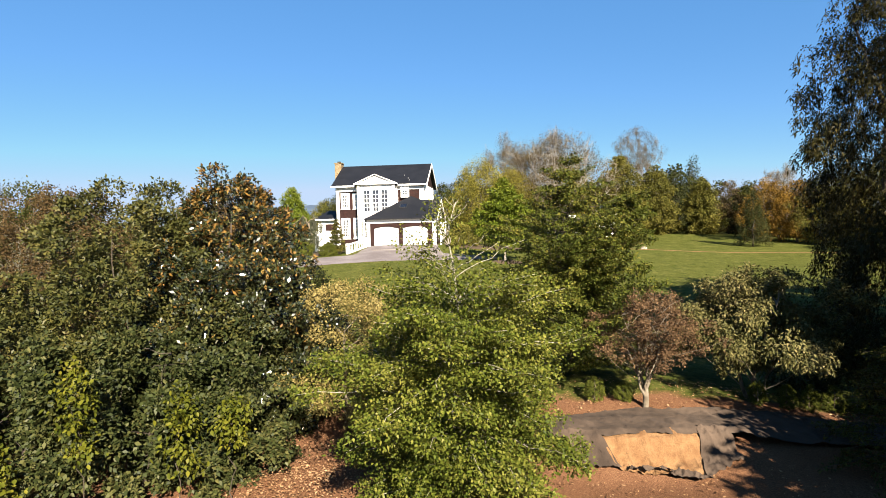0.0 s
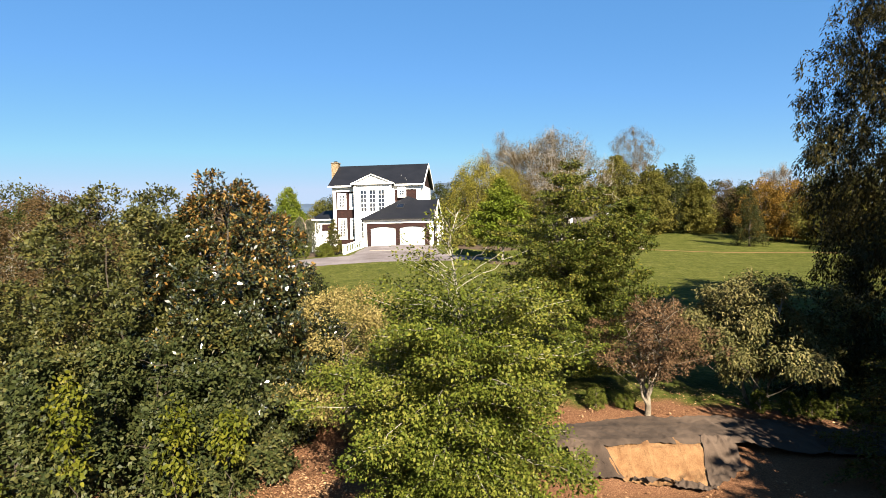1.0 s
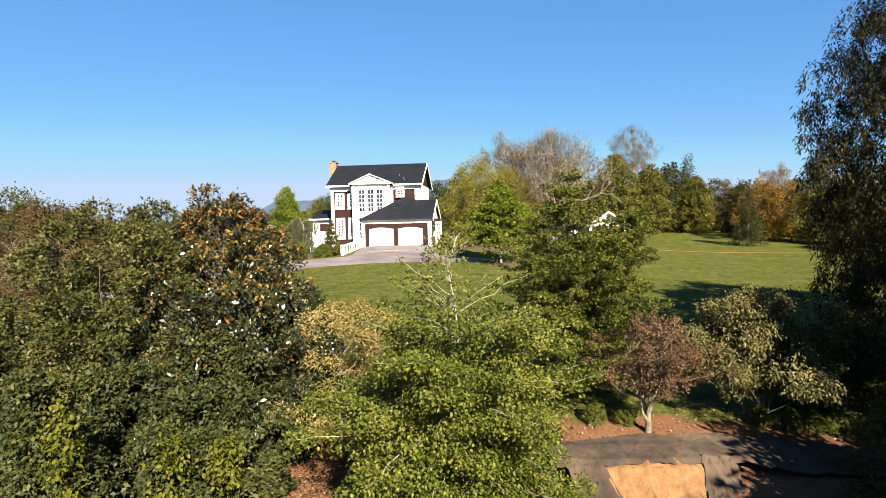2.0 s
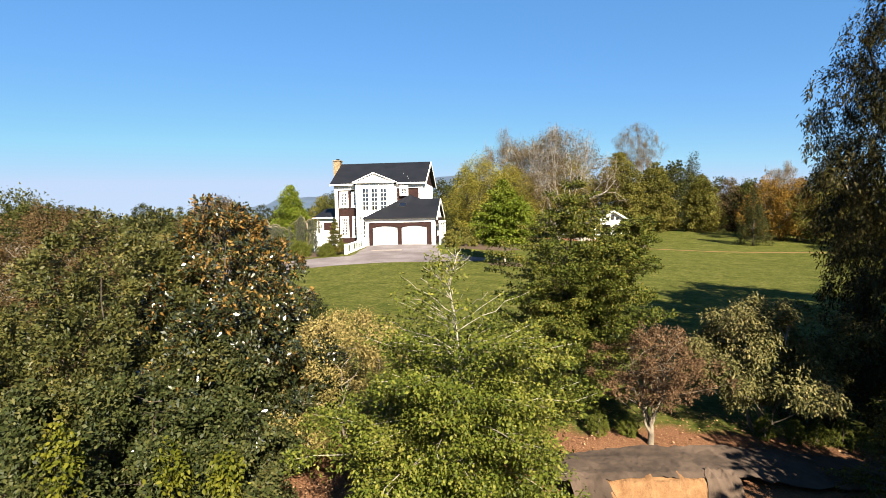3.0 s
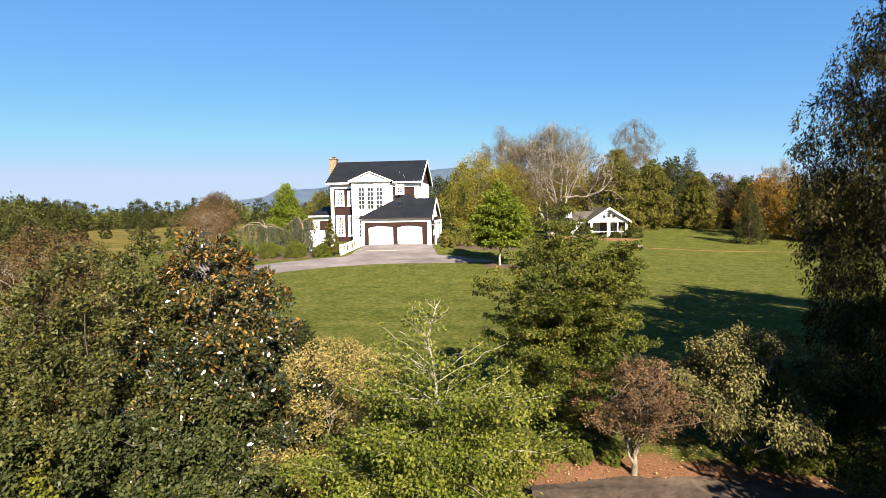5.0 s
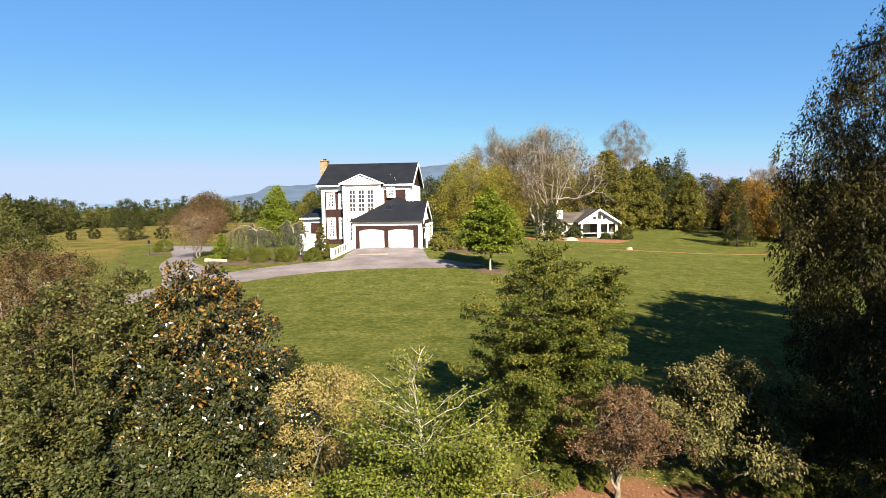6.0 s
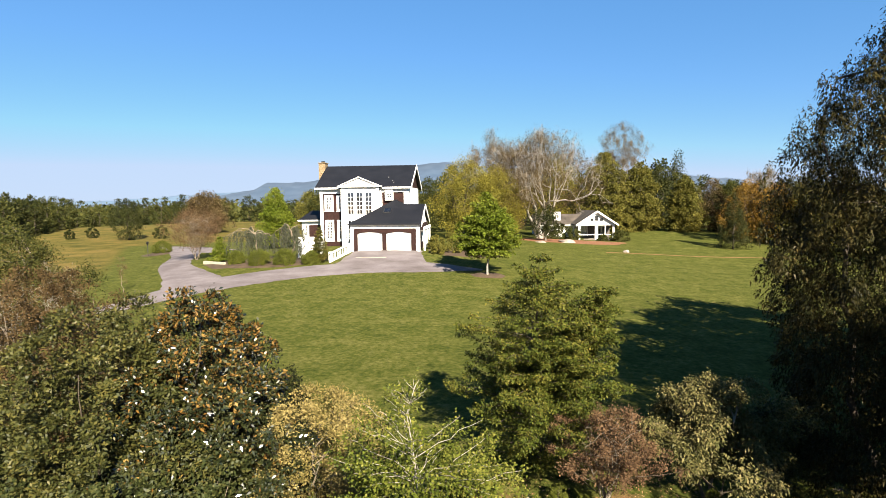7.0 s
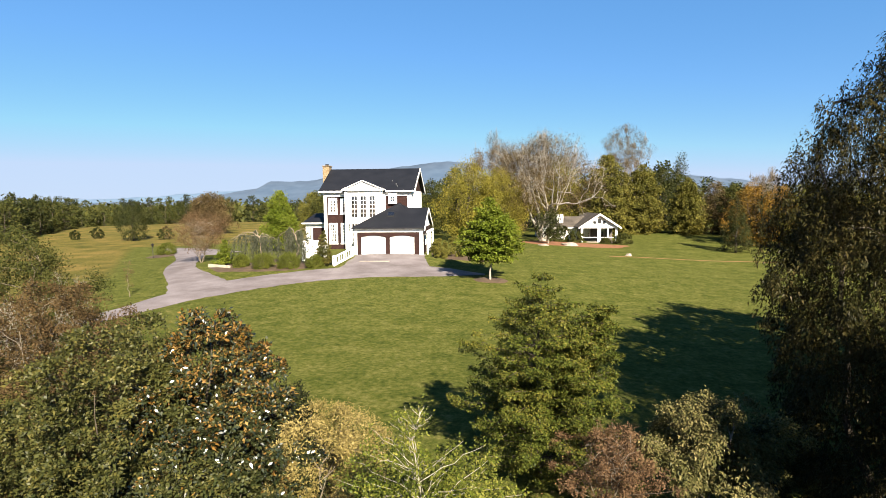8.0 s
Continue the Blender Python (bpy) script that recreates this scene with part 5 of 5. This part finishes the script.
def small_box_thing(name, x, y, size, mat, label, category, rz=0):
    root = thing_at(name, x, y, label, category)
    root.rotation_euler[2] = radians(rz)
    w, d, h = size
    bm = bmesh.new()
    box(bm, -w / 2, w / 2, -d / 2, d / 2, -0.1, h)
    bmesh.ops.bevel(bm, geom=list(bm.edges), offset=min(size) * 0.12, segments=1, affect="EDGES")
    part("body", bm, M[mat], root)
    return root


small_box_thing("garden_wall", -12.9, 54.2, (1.7, 0.3, 2.1), "white", "low white garden wall beside the house", "wall", 4)
small_box_thing("garden_wall", -11.9, 55.6, (0.3, 2.4, 1.7), "white", "low white garden wall beside the house", "wall", 4)
small_box_thing("timber_edging", -21.7, 52.7, (3.2, 0.25, 0.3), "timber", "pale timber edging beside the drive", "edging", -31)


def boulder(x, y, r, seed, flat=0.4):
    bm = bmesh.new()
    bmesh.ops.create_icosphere(bm, subdivisions=3, radius=r)
    for v in bm.verts:
        v.co *= 1 + 0.35 * noise.noise(v.co * (1.4 / r) + Vector((seed, 0, 0)))
        v.co.z *= flat
    me = bpy.data.meshes.new("boulder")
    bm.to_mesh(me)
    bm.free()
    me.materials.append(M["rock"])
    ob = new("boulder", me)
    ob.location = (x, y, hz(x, y) + r * flat * 0.3)
    tagged(ob, "flat pale boulder on the lawn", "boulder", "boulders")


boulder(19.2, 78.6, 1.2, 3, 0.3)
boulder(24.7, 69.2, 0.4, 5, 0.6)
boulder(15.0, 76.5, 0.7, 7, 0.25)


def patch(name, x, y, rx, ry, mat, label, seed, lift=0.05):
    """A ragged flat bed laid on the ground."""
    n, rings = 40, 5
    vs, fs = [(x, y, hz(x, y) + lift)], []
    for r in range(1, rings + 1):
        for i in range(n):
            a = 2 * math.pi * i / n
            k = r / rings * (1 + 0.22 * noise.noise((math.cos(a) * 1.7, math.sin(a) * 1.7, seed)))
            px_, py_ = x + rx * k * math.cos(a), y + ry * k * math.sin(a)
            vs.append((px_, py_, hz(px_, py_) + lift * (1 if r < rings else -0.5)))
    for i in range(n):
        fs.append((0, 1 + i, 1 + (i + 1) % n))
        for r in range(rings - 1):
            fs.append((1 + r * n + i, 1 + (r + 1) * n + i, 1 + (r + 1) * n + (i + 1) % n, 1 + r * n + (i + 1) % n))
    return tagged(mesh_ob(name, vs, fs, mat, smooth=True), label, "planting bed", kind="structure")


M["mulch"] = surface("red_brown_mulch", (0.094, 0.0376, 0.0169), (0.1691, 0.0783, 0.0376), 1.2, 16, 0.95, 0.5, 0.03)
M["mulch_dark"] = surface("dark_brown_mulch", (0.0338, 0.0225, 0.0136), (0.0677, 0.0451, 0.0271), 1.2, 16, 0.95, 0.5, 0.03)
patch("mulch_bed", 4.75, 45.3, 1.6, 1.3, M["mulch_dark"], "ring of brown mulch round a young tree", 1)
patch("mulch_bed", 20.5, 82.0, 9.0, 5.0, M["mulch"], "broad red-brown mulch bed before the cottage", 2)
patch("planting_bed", -16.6, 52.9, 6.6, 3.6, M["mulch_dark"], "planting bed of brown mulch by the drive", 3)
patch("planting_bed", -36.5, 70.8, 2.0, 2.8, M["mulch_dark"], "planting bed of brown mulch by the drive", 5)
patch("planting_bed", 3.2, 57.5, 4.3, 3.2, M["mulch_dark"], "planting bed of brown mulch by the garage", 4)
ribbon("sandy_path", ((21.5, 67.4, 0.35), (26, 68.5, 0.3), (32, 68.6, 0.25), (40, 68.2, 0.3), (50, 67, 0.3)), 0.04, M["sand"], "thin worn sandy path across the lawn", across=3)

bushy("sapling", -23.6, 40.4, ((0.9, 0.2), (1.5, 0.55), (2.2, 0.5), (2.7, 0.1)), "thin young sapling on the grass by the drive", M["brown"], 131, spots=60, k=8, spread=0.1, leaf=0.09, limbs=16, trunk=0.025, clump=0.2, six=False)


def lamp_post(x, y):
    root = thing_at("lamp_post", x, y, "short dark lamp post beside the drive", "lamp post")
    w = Wood()
    w.limb([(0, 0, -0.1), (0, 0, 0.15), (0, 0, 1.5)], 0.05, 0.035, 8)
    w.done("post", M["metal_dark"], root)
    bm = bmesh.new()
    bmesh.ops.create_cone(bm, cap_ends=True, segments=8, radius1=0.1, radius2=0.16, depth=0.3, matrix=Matrix.Translation((0, 0, 1.65)))
    bmesh.ops.create_cone(bm, cap_ends=True, segments=8, radius1=0.2, radius2=0.02, depth=0.14, matrix=Matrix.Translation((0, 0, 1.87)))
    part("lantern", bm, M["metal_dark"], root)


lamp_post(-36.6, 68.4)
small_box_thing("concrete_slab", -6.2, 52.8, (3.0, 0.8, 0.12), "rock", "pale concrete slab set in the apron", "slab", -4)

# round the cottage
for i, (bx, by, br, bh) in enumerate(((29.6, 86.6, 1.7, 1.6), (22.0, 87.0, 1.4, 1.8), (20.3, 88.0, 1.5, 2.4), (18.5, 87.5, 1.4, 1.9), (27.0, 87.0, 0.8, 0.9))):
    clipped_ball(bx, by, br, bh, 105 + i, "rounded green shrub before the cottage", "shrubs at the cottage", "wood_green", 0.17, 300, 12)
bushy("dark_tree", 16.4, 80.5, ((1.0, 1.4), (2.4, 2.4), (3.8, 2.0), (4.8, 0.8)), "small dark tree with a pale trunk by the cottage", M["wood_dark"], 111, spots=420, k=12, spread=0.22, leaf=0.22, limbs=30, trunk=0.14, bark="bark_pale", clump=0.5)


def big_bare(x, y, top, radius, seed, mat, label, leaves=800, bark="bark_pale", trunk=0.5, stems=4, leaf=0.15, name="old_tree", category="tree", k=9, dome=None, fine=0.03):
    """A great old tree: heavy pale limbs forking into fine twigs, with thin foliage."""
    rng = np.random.default_rng(seed)
    root = thing_at(name, x, y, label, category)
    wood, tips = Wood(), []

    def grow(a, d, ln, r, depth):
        d = unit(d)
        b = a + d * ln
        wood.limb(bend(a, b, rng, 0.16, 6), r, max(r * 0.55, fine), 7 if depth < 2 else 4)
        if depth == 5:
            tips.append(b)
            for _ in range(3):  # fine twigs
                e = d + rng.normal(0, 0.6, 3)
                wood.limb(bend(b, b + unit(e) * ln * rng.uniform(0.5, 0.9), rng, 0.1, 3), max(r * 0.5, fine), max(r * 0.2, fine * 0.6), 3)
            return
        for _ in range(int(rng.integers(2, 4)) + (depth == 0)):
            nd = d + rng.normal(0, 0.55, 3)
            nd[2] += 0.12 - 0.05 * depth
            h = math.hypot(b[0], b[1]) / (0.8 * top * 0.5)
            nd[:2] *= 1.25 if h < 0.7 else 0.6
            grow(b, nd, ln * rng.uniform(0.62, 0.86), r * 0.55, depth + 1)
    for s in range(stems):
        a = 2 * math.pi * s / stems + rng.uniform(-0.3, 0.3)
        grow(np.array((0.3 * math.cos(a), 0.3 * math.sin(a), 0.0)), np.array((0.5 * math.cos(a), 0.5 * math.sin(a), 1.0)), top * 0.36, trunk, 0)
    fit_ = np.array((radius, radius, top)) / np.array((max(np.percentile(np.hypot(*np.array(tips)[:, :2].T), 96), 0.1),) * 2 + (np.array(tips)[:, 2].max(),))
    wood.v = [p * fit_ for p in wood.v]
    wood.done("trunk", M[bark], root)
    tips = np.array(tips) * fit_
    if dome:
        tips = tips[tips[:, 2] > dome[0][0]]
    tips = tips[rng.integers(0, len(tips), leaves)] + rng.normal(0, 0.05 * radius, (leaves, 3))
    if dome:
        more, _ = crown_spots(dome, leaves, rng, 0.1, 0.5, (1, 1), 0.1 * radius, 4)
        tips = np.vstack((tips, more))
    pos, way, nrm, ln = tufts(tips, unit(tips - np.array((0, 0, top * 0.4))), k, 0.04 * radius, rng, leaf)
    leaf_mesh("crown", pos, way, nrm, ln, 0.5, root, [mat], None, 0.2, 0.1, False)
    return root


big_bare(16.8, 87.0, 16.8, 9.2, 121, M["brown"], "great old tree with pale bare limbs and thinning brown leaves", 3000, trunk=0.44, k=8, leaf=0.19, dome=((5.0, 6.0), (8.0, 9.0), (12.0, 8.6), (15.0, 5.6), (16.6, 1.5)))
big_bare(38.8, 114.0, 21.5, 5.2, 124, M["brown"], "tall rounded tree with thin greyish autumn crown", 2200, "bark", 0.3, 4, 0.12, fine=0.06, dome=((13.0, 1.5), (14.8, 4.4), (17.2, 5.6), (19.6, 4.6), (21.2, 2.4), (21.9, 0.5)))
big_bare(10.0, 96.0, 17.0, 7.0, 125, M["brown"], "great old tree with pale bare limbs and thinning brown leaves", 3000, "bark", 0.35, 3)
big_bare(53.0, 88.0, 12.0, 4.0, 126, M["brown"], "bare-topped autumn tree at the wood's edge", 900, "bark", 0.25, 3)
big_bare(-13.6, 18.0, 4.9, 2.0, 129, M["russet"], "pale bare-branched shrub with few brown leaves", 160, "bark_pale", 0.05, 4, 0.09, "bare_shrub", "shrub", fine=0.005)

# ---- woods ----
woods_rng = np.random.default_rng(7)


def far_tree(x, y, top, r, mat, seed, label, low=0.12, shape="round", leaf=None, n=1000, k=10, bark="bark_dark", group="trees round the grounds"):
    prof = {"round": ((low, 0.68), (0.35, 1.0), (0.65, 0.95), (0.88, 0.55), (1.0, 0.12)), "cone": ((low, 0.9), (0.3, 0.95), (0.55, 0.65), (0.8, 0.32), (1.0, 0.03)), "tall": ((low, 0.7), (0.4, 1.0), (0.75, 0.8), (1.0, 0.1))}[shape]
    return bushy("tree", x, y, [(a * top, b * r) for a, b in prof], label, M[mat], seed, spots=n, k=k, spread=0.07 * r, leaf=leaf or 0.07 * r, width=0.6, amp=0.16, fill=0.3, limbs=12, trunk=0.02 * top, bark=bark, six=False, clump=0.24 * r, per=11, group=group)


for i, (fx, fy, top, r, mat, shape, label) in enumerate((
        (4.6, 80.0, 11.2, 4.8, "gold", "round", "rounded tree turning from green to gold"),
        (9.5, 84.0, 10.5, 4.6, "gold", "round", "rounded tree turning from green to gold"),
        (24.0, 108.0, 14.5, 5.5, "gold", "round", "rounded tree turning from green to gold"),
        (14.0, 112.0, 13.0, 5.5, "brown", "round", "broad tree with brown autumn leaves"),
        (54.6, 124.0, 17.0, 4.4, "wood_dark", "cone", "tall dark spruce above the woods"),
        (48.5, 118.0, 12.5, 4.5, "wood_dark", "round", "dark green woodland tree"),
        (46.5, 101.0, 9.8, 3.4, "wood_dark", "tall", "dark green woodland tree"),
        (50.5, 99.0, 9.4, 3.2, "brown", "tall", "brownish leafy woodland tree"),
        (55.0, 102.0, 9.0, 3.4, "wood_green", "tall", "dark green woodland tree"),
        (42.5, 76.5, 7.8, 2.3, "wood_dark", "cone", "dark green conifer at the wood's edge"),
        (48.5, 84.0, 9.5, 3.4, "orange", "round", "orange autumn tree at the wood's edge"),
        (52.0, 82.0, 9.0, 3.4, "orange", "round", "orange autumn tree at the wood's edge"),
        (53.5, 78.0, 9.8, 3.6, "wood_olive", "round", "olive green tree at the wood's edge"),
        (57.0, 74.0, 10.5, 4.0, "wood_olive", "round", "olive green tree at the wood's edge"),
        (61.0, 68.0, 11.0, 4.5, "wood_green", "round", "dark green tree at the wood's edge"),
        (55.0, 60.0, 11.0, 4.5, "wood_green", "round", "dark green tree at the wood's edge"),
        (-57.0, 100.0, 7.6, 2.6, "wood_dark", "round", "dark broad tree standing in the field"),
        (-46.5, 110.0, 8.0, 4.2, "brown", "round", "brown autumn tree beyond the field"),
        (-51.0, 118.0, 7.6, 4.0, "brown", "round", "brown autumn tree beyond the field"),
        (-23.5, 112.0, 8.4, 3.6, "wood_green", "round", "dark green tree behind the house"),
        (-27.5, 118.0, 8.0, 3.6, "wood_olive", "round", "dark green tree behind the house"),
        (3.0, 104.0, 12.0, 4.2, "wood_green", "round", "dark green tree behind the house"),
        (-1.5, 100.0, 9.5, 3.6, "wood_green", "round", "dark green tree behind the house"))):
    fine = mat == "gold"
    far_tree(fx, fy, top, r, mat, 200 + i, label, shape=shape, low=0.03 if shape != "round" else 0.07, leaf=0.042 * r if fine else None, n=1700 if fine else 1000, k=16 if fine else 11)

for i, (fx, fy, top, r) in enumerate(((31.3, 101.0, 15.0, 5.2), (38.6, 103.0, 12.8, 5.0), (45.5, 99.0, 10.0, 3.6))):
    tiered("evergreen_tree", fx, fy, top, lambda f, th, r=r: r * float(np.interp(f, (0, 0.15, 0.4, 0.7, 0.9, 1), (0.85, 1.0, 0.97, 0.74, 0.4, 0.06))), "tall dense evergreen with tiered olive green branches", M["wood_olive"], 240 + i, tiers=19, per=9, leaf=0.34, width=0.6, bark="bark_dark", trunk=0.25, density=8, slope=0.12, k_side=6, spray=0.4, start=0.02, ragged=0.3, tip_droop=0.16, six=False, level=0.16, group="evergreens behind the cottage")

# field shrubs
for i, (bx, by, br, bh) in enumerate(((-70.5, 104.0, 0.9, 1.7), (-67.5, 106.0, 1.3, 2.1), (-51.5, 101.0, 1.3, 2.3), (-76.0, 100.0, 0.9, 1.6), (-80.0, 98.0, 1.2, 1.6))):
    clipped_ball(bx, by, br, bh, 140 + i, "dark rounded shrub in the rough field", "field shrubs", "wood_dark", 0.2, 200, 12)

# the wood's edge all round: a few trees, copied with their parts
kinds = [far_tree(-84.0 - 4 * i, 104.0 + 10 * i, 8.2, 3.6, m, 260 + i, "woodland tree at the field's far edge", 0.02, sh, 0.42, 240, group="woodland trees") for i, (m, sh) in enumerate((("wood_green", "round"), ("wood_dark", "round"), ("wood_dark", "tall"), ("wood_green", "tall"), ("wood_green", "round")))]


def plant(x, y, k):
    ob = kinds[int(woods_rng.integers(len(kinds)))]
    s = k * woods_rng.uniform(0.8, 1.2)
    copy_thing(ob, pose(x, y, hz(x, y) - 0.1, 0, 0, woods_rng.uniform(0, 360)) @ Matrix.Diagonal((s * woods_rng.uniform(0.85, 1.2), s, s, 1)))


for i in range(34):  # left wood, its edge running away from the walk
    plant(-82 - 0.75 * i - woods_rng.uniform(0, 12), 92 + 2.1 * i + woods_rng.uniform(-3, 3), 0.9)
for i in range(50):  # far side of the field
    plant(-125 + 3.4 * i + woods_rng.uniform(-1, 1), 172 + woods_rng.uniform(0, 26), 0.95)
for i in range(40):  # behind the cottage and to its side
    plant(-5 + 2.6 * i + woods_rng.uniform(-1, 1), 128 - 0.12 * i + woods_rng.uniform(0, 20), 1.55 if 12 < i < 24 else 1.25)
for i in range(14):
    plant(52 + 2.0 * i, 96 - 2.2 * i + woods_rng.uniform(0, 5), 1.15)
for i in range(8):  # behind the walk, out of sight
    plant(-60 + 16 * i, -45 + woods_rng.uniform(-6, 6), 1.2)


def far_woods(name, y0, y1, x0, x1, count, size, mat, seed):
    """Distant woodland as one mass of leafy clumps."""
    rng = np.random.default_rng(seed)
    x, y = rng.uniform(x0, x1, count), rng.uniform(y0, y1, count)
    c = np.stack((x, y, height(x, y) + rng.uniform(0.2, 1.0, count) ** 1.5 * size), 1)
    pos = (c[:, None] + rng.normal(0, size * 0.28, (count, 22, 3))).reshape(-1, 3)
    pos[:, 2] = np.maximum(pos[:, 2], np.repeat(height(x, y), 22))
    way = rng.normal(0, 1, pos.shape)
    ob = leaf_mesh(name, pos, way, unit(rng.normal(0, 0.6, pos.shape) + np.array((0, -0.6, 0.9))), size * rng.uniform(0.18, 0.36, len(pos)), 0.8, None, [M[mat]], None, 0.2, 0.1, False)
    return tagged(ob, "distant mixed woodland across the valley", "woodland", kind="stuff")


far_woods("far_woodland", 230, 300, -330, 260, 1700, 7, "wood_green", 31)
far_woods("far_woodland", 420, 700, -800, 700, 1800, 10, "wood_green", 32)


# ---- the dug bank with its fabric ----
def bank_z(x, y):
    """The bank: a low terrace whose cut edge falls steeply towards the walk."""
    z = float(np.interp(y, (7.9, 8.28, 8.42, 8.68, 8.85, 9.6), (hz(x, 7.9) + 0.03, -2.17, -2.08, -1.73, -1.66, -1.7)))
    z += (hz(x, y) + 0.03 - z) * min(max((y - 9.6) / 0.5, 0), 1)
    k = min(max((x - 5.0) / 1.4, 0), 1)
    return max(z * (1 - k) + (hz(x, y) + 0.04) * k, hz(x, y) + 0.015)


def sheet(name, corners, nx, ny, mat, parent, lift, folds, seed, edge=0.1, label=""):
    """A draped sheet between four (x, y) corners: low left, low right, high right, high left."""
    c = np.array(corners, float)
    vs = []
    for i in range(nx):
        for j in range(ny):
            u, v = i / (nx - 1), j / (ny - 1)
            x, y = (1 - u) * (1 - v) * c[0] + u * (1 - v) * c[1] + u * v * c[2] + (1 - u) * v * c[3]
            x += edge * noise.noise((v * 4, seed, u * 2))
            y += edge * noise.noise((u * 6, seed, 3 + v)) + 0.35 * edge * noise.noise((u * 23, seed, v))
            crease = 1 - abs(noise.noise((x * 3.1 + y * 1.3, y * 1.1, seed))) * 2.2
            z = bank_z(x, y) + lift + folds * (max(crease, 0) ** 3 + 0.6 * abs(noise.noise((x * 7, y * 4, seed))) + 0.3 * noise.noise((x * 19, y * 13, seed)))
            vs.append((x, y, z))
    return mesh_ob(name, vs, grid_faces(nx, ny), mat, parent, smooth=True, label=label)


def build_bank():
    root = new("sand_bank")
    tagged(root, "dug bank of orange sand beside the brown bed", "sand bank")
    sheet("sand_face", ((2.95, 8.36), (4.5, 7.95), (4.72, 8.9), (2.66, 8.72)), 100, 60, M["sand"], root, 0.0, 0.05, 4, 0.07)
    cover = new("ground_fabric")
    tagged(cover, "charcoal landscape fabric sheet draped over the bank", "fabric sheet")
    sheet("top_sheet", ((1.9, 8.72), (9.5, 8.72), (9.5, 10.0), (1.9, 10.0)), 220, 46, M["tarp"], cover, 0.03, 0.035, 9, 0.12)
    sheet("side_flap", ((2.3, 8.3), (3.06, 8.33), (2.74, 8.78), (2.1, 8.84)), 44, 40, M["tarp"], cover, 0.04, 0.05, 12, 0.05)
    sheet("side_flap", ((4.32, 7.9), (5.15, 8.3), (5.1, 8.85), (4.62, 8.9)), 44, 44, M["tarp"], cover, 0.04, 0.06, 15, 0.06)
    sheet("rolled_edge", ((3.15, 8.2), (3.85, 8.12), (3.88, 8.24), (3.2, 8.32)), 50, 14, M["tarp"], cover, 0.05, 0.1, 18, 0.04)
    sheet("rolled_edge", ((3.8, 8.1), (4.36, 7.78), (4.42, 7.88), (3.86, 8.22)), 50, 14, M["tarp"], cover, 0.05, 0.1, 19, 0.04)


build_bank()


def litter(x0, x1, y0, y1, n, seed):
    rng = np.random.default_rng(seed)
    x, y = rng.uniform(x0, x1, n), rng.uniform(y0, y1, n)
    pos = np.stack((x, y, height(x, y) + 0.045 + rng.uniform(0, 0.02, n)), 1)
    way = rng.normal(0, 1, (n, 3)) * np.array((1, 1, 0.25))
    ob = leaf_mesh("fallen_leaves", pos, way, unit(np.array((0, 0, 1.0)) + rng.normal(0, 0.35, (n, 3))), rng.uniform(0.025, 0.065, n), 0.6, None, [M["litter"]], None, 0.3, 0.0, True)
    tagged(ob, "dry tan fallen leaves scattered over the soil", "fallen leaves", kind="stuff")


litter(-4.2, -0.6, 4.2, 9.5, 3600, 51)
litter(-3.2, -1.9, 5.0, 8.4, 2600, 54)
litter(1.5, 9.0, 5.0, 8.0, 700, 52)
litter(2.0, 9.5, 10.0, 11.8, 900, 53)
